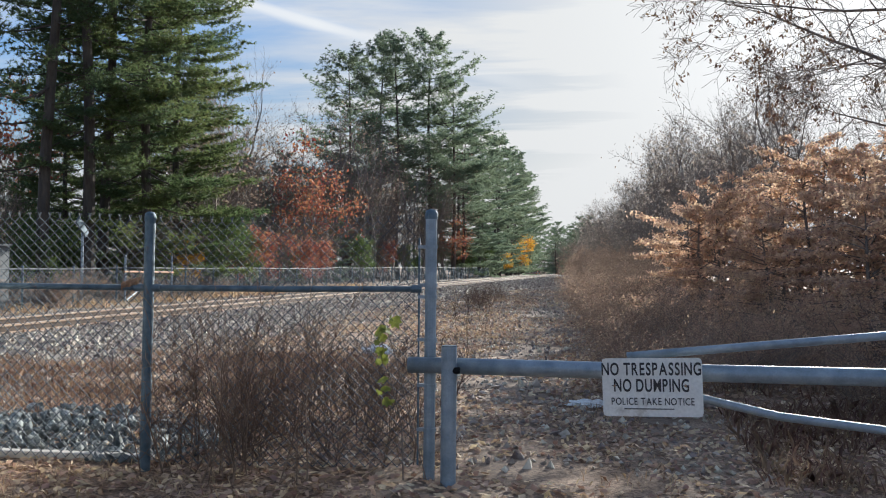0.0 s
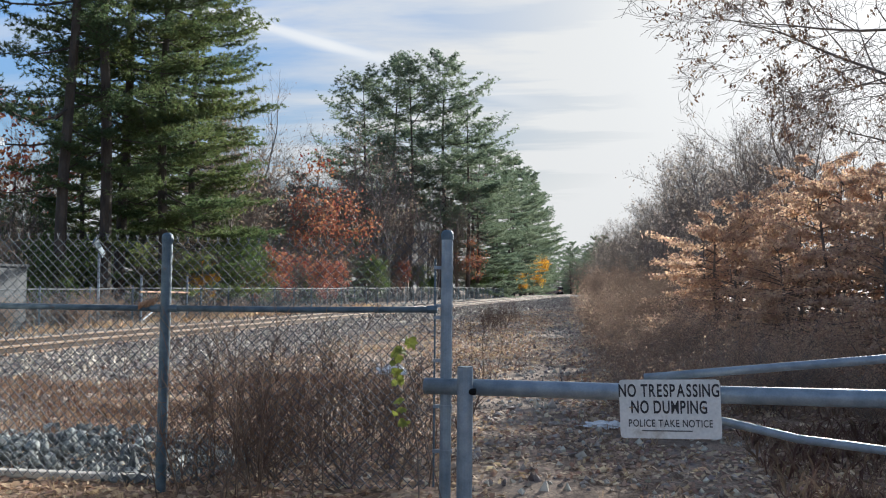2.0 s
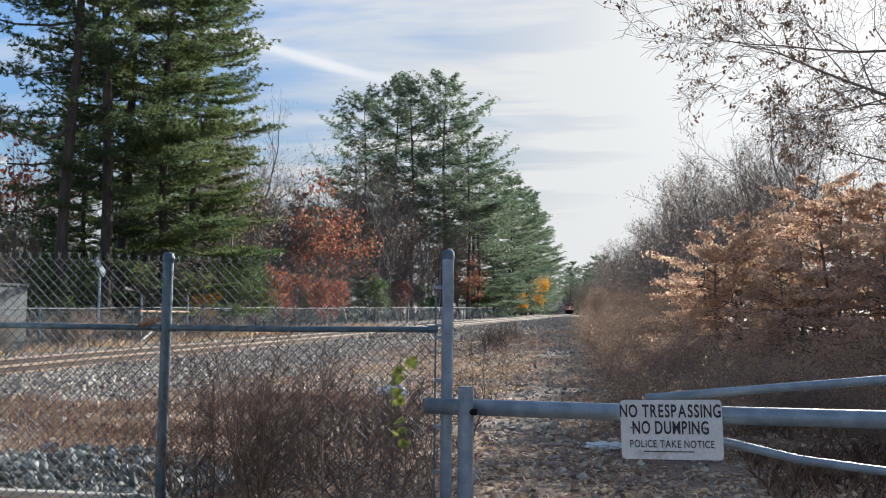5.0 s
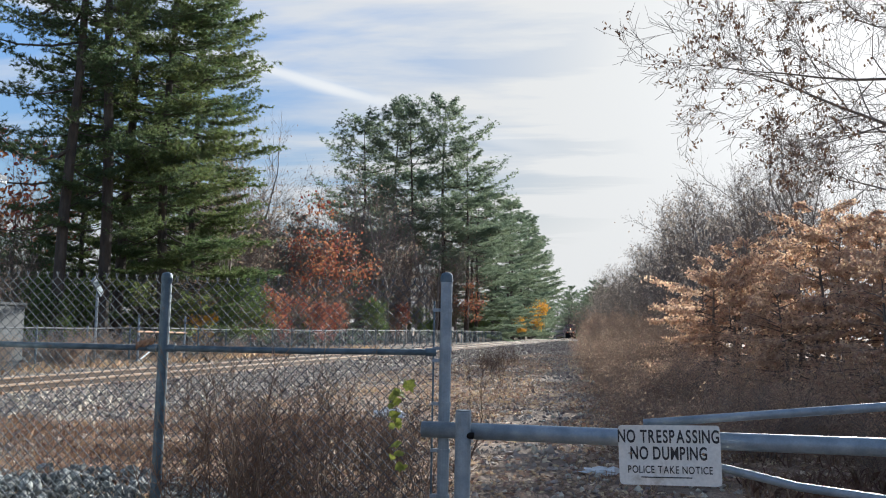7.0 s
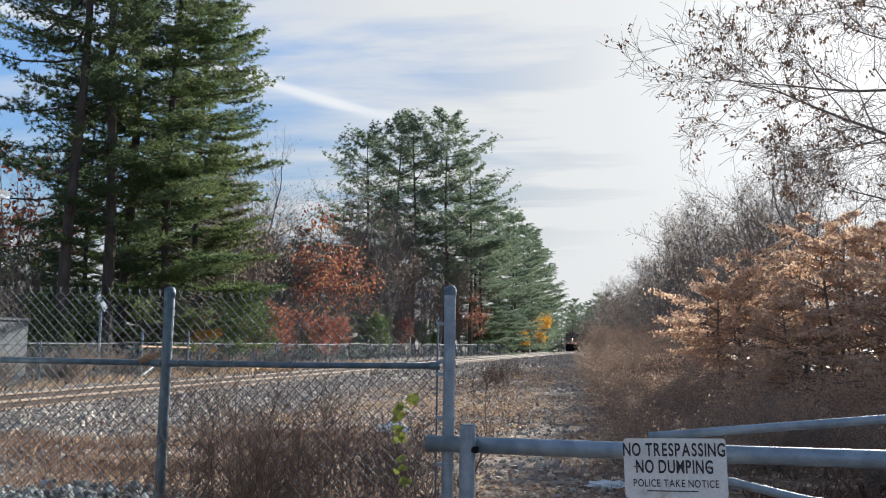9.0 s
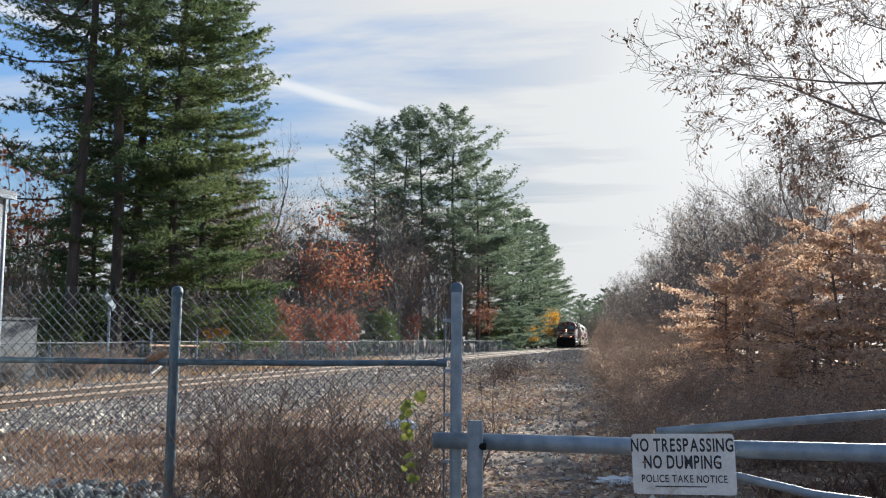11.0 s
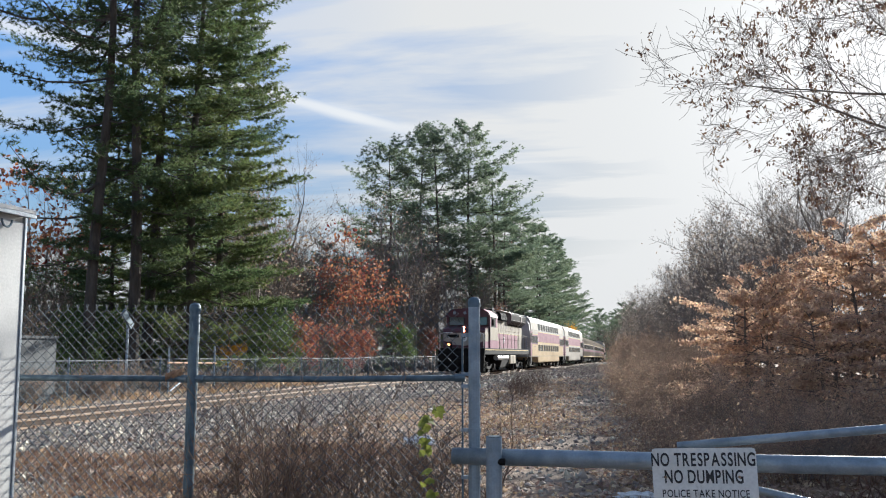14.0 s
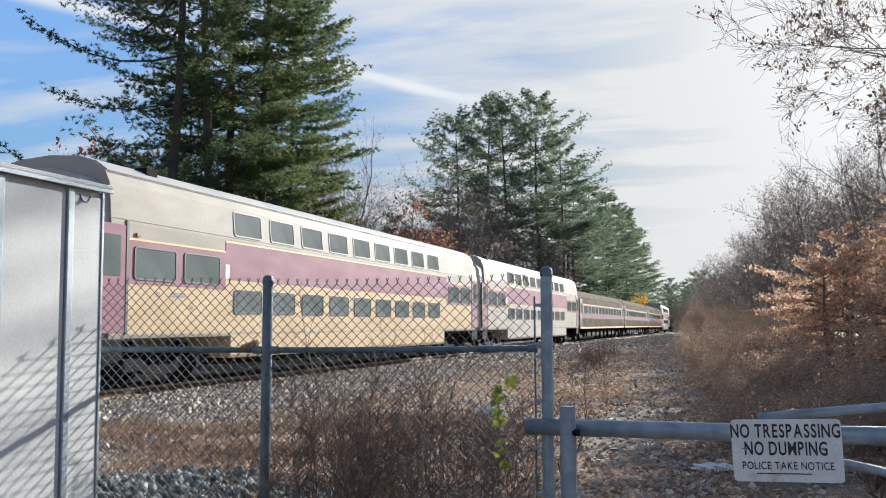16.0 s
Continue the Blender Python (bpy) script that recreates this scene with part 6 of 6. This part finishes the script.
def locomotive():
    """Hood diesel: short nose, cab, long hood with flared radiators, walkway with handrails, six-foot pilot and tank."""
    root = empty("diesel_locomotive")
    hw = 1.46
    # y = 0 is the pilot face, the nose stands 0.9 m behind it
    N0, CAB0, CAB1, HOOD1, END = 0.95, 2.25, 4.85, 17.6, 18.9
    part("frame", Geo().box(-1.5, 1.5, 0.1, END - 0.05, 1.22, 1.56, 0.03), M["black"], root, "black underframe")
    part("walkway", Geo().box(-1.53, 1.53, 0.1, END - 0.05, 1.56, 1.62, 0.01), M["black"], root)
    strip(root, "sill_stripe", "yellow", 1.50, 1.56, 0.3, END - 0.3, 1.5, 0.012, "thin yellow sill stripe")
    # nose
    g = Geo()
    nose = [(N0, 1.62), (N0, 2.72), (N0 + 0.10, 2.86), (CAB0 + 0.02, 3.02), (CAB0 + 0.02, 1.62)]
    g.prism(nose, "x", -1.36, 1.36)
    n = part("nose", g, M["silver"], root, "grey and maroon short nose")
    part("nose_top", Geo().prism([(N0 - 0.012, 2.60), (N0 - 0.012, 2.74), (N0 + 0.09, 2.885), (CAB0 + 0.0, 3.045), (CAB0, 2.98), (N0 + 0.2, 2.80), (N0 + 0.012, 2.60)], "x", -1.37, 1.37), M["maroon"], n, "dark maroon nose top")
    part("nose_band", Geo().box(-1.372, 1.372, N0 + 0.006, CAB0, 1.64, 2.05), M["loco_purple"], n, "purple lower nose band")
    part("nose_chevron", Geo().prism([(-1.36, 1.64), (1.36, 1.64), (1.36, 2.12), (0.8, 1.86), (0.0, 1.78), (-0.8, 1.86), (-1.36, 2.12)], "y", N0 - 0.008, N0 + 0.01), M["maroon"], n, "dark maroon curved band low on the nose")
    part("nose_panel", Geo().box(1.364, 1.374, N0 + 0.05, CAB0, 2.07, 2.58), M["cream_pale"], n)
    part("number_box", Geo().box(0.35, 1.1, N0 - 0.02, N0 + 0.02, 2.30, 2.5, 0.02), M["black"], n)
    part("number_box", Geo().box(-1.1, -0.35, N0 - 0.02, N0 + 0.02, 2.30, 2.5, 0.02), M["black"], n)
    part("emblem", Geo().tube([(0, N0 - 0.014, 2.25), (0, N0 - 0.008, 2.25)], 0.2, 24), M["white"], n, "round white emblem with a dark bar")
    part("emblem_bar", Geo().box(-0.1, 0.1, N0 - 0.018, N0 - 0.013, 2.28, 2.33).box(-0.025, 0.025, N0 - 0.018, N0 - 0.013, 2.13, 2.28), M["black"], n)
    part("headlight_housing", Geo().box(-0.16, 0.16, N0 - 0.05, N0 + 0.12, 2.62, 3.06, 0.04), M["maroon"], n)
    for z in (2.73, 2.95):
        part("headlight", Geo().tube([(0, N0 - 0.055, z), (0, N0 - 0.075, z)], [0.085, 0.075], 18), M["headlight"], n, "lit warm-white headlight")
    for x, m in ((-0.85, "redlight"), (0.85, "redlight")):
        part("ditch_light", Geo().tube([(x, 0.32, 1.86), (x, 0.24, 1.86)], [0.085, 0.075], 16), M[m], root, "lit orange ditch light")
        part("ditch_light_box", Geo().box(x - 0.17, x + 0.17, 0.32, 0.5, 1.62, 2.04, 0.03), M["black"], root)
    # cab
    roofp = [(1.46, 1.62), (1.46, 3.62), (1.36, 3.88), (1.0, 4.14), (0, 4.20)]
    cab = part("cab", shell(roofp, CAB0, CAB1), M["loco_purple"], root, "purple cab with dark windows")
    part("cab_front", shell([(1.44, 3.04), (1.44, 3.62), (1.34, 3.87), (0.99, 4.13), (0, 4.19)], CAB0 - 0.012, CAB0 + 0.01), M["maroon"], cab, "dark maroon cab front")
    part("cab_lower", Geo().box(-1.468, 1.468, CAB0, CAB1, 2.15, 3.0), M["cream_pale"], cab, "cream cab side panel")
    part("cab_roof", shell([(1.50, 3.66), (1.40, 3.90), (1.02, 4.17), (0, 4.23)], CAB0 - 0.12, CAB1 + 0.05), M["loco_purple"], cab)
    part("cab_brow", shell([(1.502, 3.655), (1.402, 3.905), (1.022, 4.175), (0, 4.235)], CAB0 - 0.135, CAB0 - 0.12), M["maroon"], cab)
    for x0, x1 in ((0.10, 1.24), (-1.24, -0.30)):
        f = part("windshield_frame", Geo().box(x0 - 0.05, x1 + 0.05, CAB0 - 0.03, CAB0, 3.10, 3.74, 0.03), M["gasket"], cab)
        part("windshield", Geo().prism([(CAB0 - 0.05, 3.15), (CAB0 - 0.03, 3.69), (CAB0 - 0.005, 3.69), (CAB0 - 0.005, 3.15)], "x", x0, x1), M["windshield" if x0 > 0 else "glass"], f, "windshield reflecting the sky" if x0 > 0 else "dark windshield")
        part("wiper", Geo().tube([(x0 + 0.5, CAB0 - 0.05, 3.68), (x0 + 0.7, CAB0 - 0.05, 3.3)], 0.012, 5), M["black"], f)
    for x in (-0.9, 0.55, -0.2):
        part("roof_lamp", Geo().tube([(x, CAB0 - 0.16, 3.93), (x, CAB0 - 0.02, 3.93)], 0.10, 12), M["galv"], cab)
    for y, w in ((CAB0 + 0.35, 0.62), (CAB0 + 1.08, 0.75)):
        window(cab, y, w, 3.0, 0.66, 1.468, name="side_window")
    part("mirror", Geo().box(1.52, 1.66, CAB0 + 0.18, CAB0 + 0.22, 3.1, 3.5, 0.01), M["black"], cab)
    part("horn", Geo().tube([(0.3, CAB0 + 0.6, 4.3), (0.3, CAB0 + 0.1, 4.32)], [0.03, 0.09], 10), M["galv"], cab)
    # long hood
    hood = part("long_hood", shell([(1.12, 1.62), (1.12, 4.05), (1.02, 4.18), (0.6, 4.28), (0, 4.30)], CAB1, HOOD1), M["cream_pale"], root, "cream hood with a slanting purple flash")
    SEAM = mesh_of("door_seam", Geo().box(-0.006, 0.005, 0, 0.012, -0.94, 0.95), M["numeral"])
    LATCH = mesh_of("door_latch", Geo().box(-0.015, 0.006, -0.018, 0.018, 0, 0.06), M["numeral"])
    for s in (1, -1):
        xa, xb = sorted((s * 1.118, s * 1.126))
        part("purple_flash", Geo().prism([(CAB1 + 0.02, 2.72), (CAB1 + 0.02, 3.72), (CAB1 + 0.7, 3.72), (CAB1 + 2.0, 2.72)], "x", xa, xb), M["loco_purple"], hood)
        part("purple_band", Geo().prism([(CAB1 + 1.6, 2.68), (CAB1 + 3.3, 1.66), (HOOD1 - 2.2, 1.66), (HOOD1 - 2.2, 2.68)], "x", xa, xb), M["loco_purple"], hood)
        part("purple_band", Geo().prism([(CAB1 + 0.02, 1.66), (CAB1 + 0.02, 2.2), (CAB1 + 2.2, 2.2), (CAB1 + 2.9, 1.66)], "x", xa, xb), M["loco_purple"], hood)
        part("yellow_line", Geo().box(min(s * 1.118, s * 1.132), max(s * 1.118, s * 1.132), CAB1 + 0.4, HOOD1 - 0.1, 2.685, 2.72), M["yellow"], hood)
        part("emblem", Geo().tube([(s * 1.124, CAB1 + 4.3, 2.28), (s * 1.132, CAB1 + 4.3, 2.28)], 0.24, 22), M["white"], hood, "round white emblem")
        part("emblem_bar", Geo().box(min(s * 1.13, s * 1.136), max(s * 1.13, s * 1.136), CAB1 + 4.17, CAB1 + 4.43, 2.33, 2.38).box(min(s * 1.13, s * 1.136), max(s * 1.13, s * 1.136), CAB1 + 4.27, CAB1 + 4.33, 2.14, 2.33), M["black"], hood)
        for k in range(3):
            part("lettering_bar", Geo().box(min(s * 1.118, s * 1.128), max(s * 1.118, s * 1.128), CAB1 + 3.4 + k * 0.95, CAB1 + 3.66 + k * 0.95, 3.06, 3.34), M["numeral"], hood)
        for k in range(4):
            part("numeral_bar", Geo().box(min(s * 1.118, s * 1.128), max(s * 1.118, s * 1.128), CAB1 + 7.3 + k * 0.32, CAB1 + 7.42 + k * 0.32, 3.04, 3.28), M["numeral"], hood)
        # hood doors: seams, latches, louvres
        for k in range(17):
            y = CAB1 + 0.9 + k * 0.68
            seam = new("door_seam", SEAM)
            seam.parent, seam.location = hood, (s * 1.124, y, 2.6)
            for z in (2.0, 2.9, 3.3):
                latch = new("door_latch", LATCH)
                latch.parent, latch.location = hood, (s * 1.135, y + 0.10, z)
        # recessed dark engine top with overhanging flared radiator
        part("dark_top", Geo().prism([(1.10 * s, 3.60), (1.135 * s, 3.60), (1.14 * s, 4.02), (1.04 * s, 4.20), (1.0 * s, 4.16)], "y", CAB1 + 0.25, HOOD1 - 0.15), M["black"], hood)
        fl = part("radiator_flare", Geo().prism([(1.12 * s, 3.36), (1.42 * s, 3.66), (1.44 * s, 4.12), (1.30 * s, 4.26), (1.0 * s, 4.28)], "y", HOOD1 - 6.9, HOOD1 - 0.15), M["black"], hood, "black flared radiator intake")
        for k in range(7):
            z = 3.46 + 0.045 * k * 1.0
            x = 1.12 + (z - 3.36) + 0.012
            part("grille_bar", Geo().box(min(s * (x - 0.02), s * (x + 0.02)), max(s * (x - 0.02), s * (x + 0.02)), HOOD1 - 6.7, HOOD1 - 0.3, z, z + 0.02), M["numeral"], fl)
        for y in (HOOD1 - 6.95, HOOD1 - 2.4, HOOD1 - 0.2):
            part("flare_frame", Geo().prism([(1.10 * s, 3.33), (1.45 * s, 3.66), (1.47 * s, 4.14), (1.30 * s, 4.29), (1.0 * s, 4.30)], "y", y, y + 0.1 if y < HOOD1 - 3 else y + 0.45 if y < HOOD1 - 1 else y + 0.08), M["numeral"], fl)
        blister = part("air_intake", Geo().prism([(1.12 * s, 3.60), (1.36 * s, 3.66), (1.30 * s, 4.10), (1.12 * s, 4.20)], "y", CAB1 + 2.1, CAB1 + 4.5), M["black"], hood, "sooty black blower intake")
        for k in range(5):
            part("intake_rib", Geo().prism([(1.35 * s, 3.67), (1.375 * s, 3.68), (1.315 * s, 4.09), (1.29 * s, 4.08)], "y", CAB1 + 2.2 + 0.54 * k, CAB1 + 2.23 + 0.54 * k), M["gasket"], blister)
        part("roof_edge", Geo().box(min(s * 0.95, s * 1.47), max(s * 0.95, s * 1.34), CAB1 + 1.9, HOOD1, 4.265, 4.305, 0.01), M["roof"], hood, "pale grey roof edge")
        # handrails
        hr = Geo().tube([(s * 1.47, CAB1 + 0.05, 2.62), (s * 1.47, CAB1 + 0.6, 2.68), (s * 1.47, HOOD1 + 0.4, 2.68)], 0.016, 6)
        part("handrail", hr, M["cream_pale"], root)
        for k in range(9):
            y = CAB1 + 0.6 + k * 1.62
            part("stanchion", Geo().tube([(s * 1.47, y, 1.6), (s * 1.47, y, 2.68)], 0.014, 6), M["numeral"], root)
        for y in (0.25, END - 0.3):
            part("corner_rail", Geo().tube([(s * 1.42, y, 0.9), (s * 1.42, y, 2.5), (s * 1.2, y, 2.6), (s * 0.6, y, 2.6)], 0.02, 6), M["white"], root)
            for z in (0.42, 0.75, 1.08, 1.36):
                part("step", Geo().box(min(s * 1.12, s * 1.5), max(s * 1.12, s * 1.5), y - 0.12, y + 0.35, z, z + 0.03), M["black"], root)
        for k in (0, 1):
            part("equipment_box", Geo().box(min(s * 1.0, s * 1.46), max(s * 1.0, s * 1.46), CAB1 + 5.2 + k * 1.25, CAB1 + 6.3 + k * 1.25, 0.55, 1.18, 0.03), M["cream_pale"], root, "cream equipment box")
        part("air_tank", Geo().tube([(s * 1.28, CAB1 + 0.3, 1.0), (s * 1.28, CAB1 + 4.7, 1.0)], 0.17, 14), M["roof"], root)
    part("fan_housing", Geo().tube([(0, HOOD1 - 4.2, 4.28), (0, HOOD1 - 4.2, 4.42)], 0.62, 20).tube([(0, HOOD1 - 2.4, 4.28), (0, HOOD1 - 2.4, 4.42)], 0.62, 20), M["roof"], root)
    part("exhaust_stack", Geo().box(-0.3, 0.3, CAB1 + 4.2, CAB1 + 5.0, 4.28, 4.5, 0.03), M["black"], root)
    for k in range(5):
        part("lifting_eye", Geo().box(0.9, 1.0, CAB1 + 1.2 + k * 2.6, CAB1 + 1.3 + k * 2.6, 4.3, 4.42), M["white"], root)
    part("fuel_tank", Geo().prism([(-1.4, 0.95), (-1.2, 0.35), (1.2, 0.35), (1.4, 0.95), (1.4, 1.2), (-1.4, 1.2)], "y", CAB1 + 2.2, CAB1 + 5.8), M["black"], root)
    part("pilot", Geo().prism([(-1.45, 0.15), (1.45, 0.15), (1.5, 1.3), (-1.5, 1.3)], "y", 0.02, 0.14), M["black"], root)
    part("rear_bulkhead", Geo().box(-1.1, 1.1, HOOD1, HOOD1 + 0.02, 1.62, 4.1), M["maroon"], root)
    bogie(root, 3.6, 0.51, 2.75)
    bogie(root, END - 3.5, 0.51, 2.75)
    coupler(root, 0.05, -1)
    coupler(root, END - 0.05, 1)
    return root


LOCO = tagged(locomotive(), "purple and cream diesel locomotive with lit headlights", "locomotive")
COACH = bilevel()
tagged(COACH, "silver double-deck coach with a purple band and sun-warmed cream lower side", "railway coach", "train coaches")
COACH_2 = tagged(bilevel("silver"), "white double-deck coach with a purple band and yellow lines", "railway coach", "train coaches")
FLAT = tagged(single_level(), "silver single-deck coach with a dark window band", "railway coach", "train coaches")
FLATS = [FLAT, copy_thing(FLAT, Matrix()), copy_thing(FLAT, Matrix())]
COACH_3 = copy_thing(COACH_2, Matrix())
CONSIST = [(LOCO, -19.75, 18.9), (COACH, 0.0, 25.9), (COACH_2, 26.5, 25.9)] + [(f, 53.0 + 26.4 * i, 25.9) for i, f in enumerate(FLATS)] + [(COACH_3, 53.0 + 79.2, 25.9)]
SPEED, LEAD_AT_END = 31.5, 14.1


def motions():
    """All cars follow the bend and dip of the track at a steady speed."""
    for car, offset, length in CONSIST:
        rows = []
        for k in range(33):
            t = 0.5 * k
            y0 = LEAD_AT_END + SPEED * (16.0 - t) + offset
            y1 = y0 + length
            a, b = Vector((track_x(y0), y0, fall(y0) + RAIL_TOP)), Vector((track_x(y1), y1, fall(y1) + RAIL_TOP))
            d = (b - a).normalized()
            rows.append((t, pose(a.x, a.y, a.z, math.degrees(math.asin(d.z)), 0, -math.degrees(math.atan2(d.x, d.y)))))
        walk(car, rows)


motions()
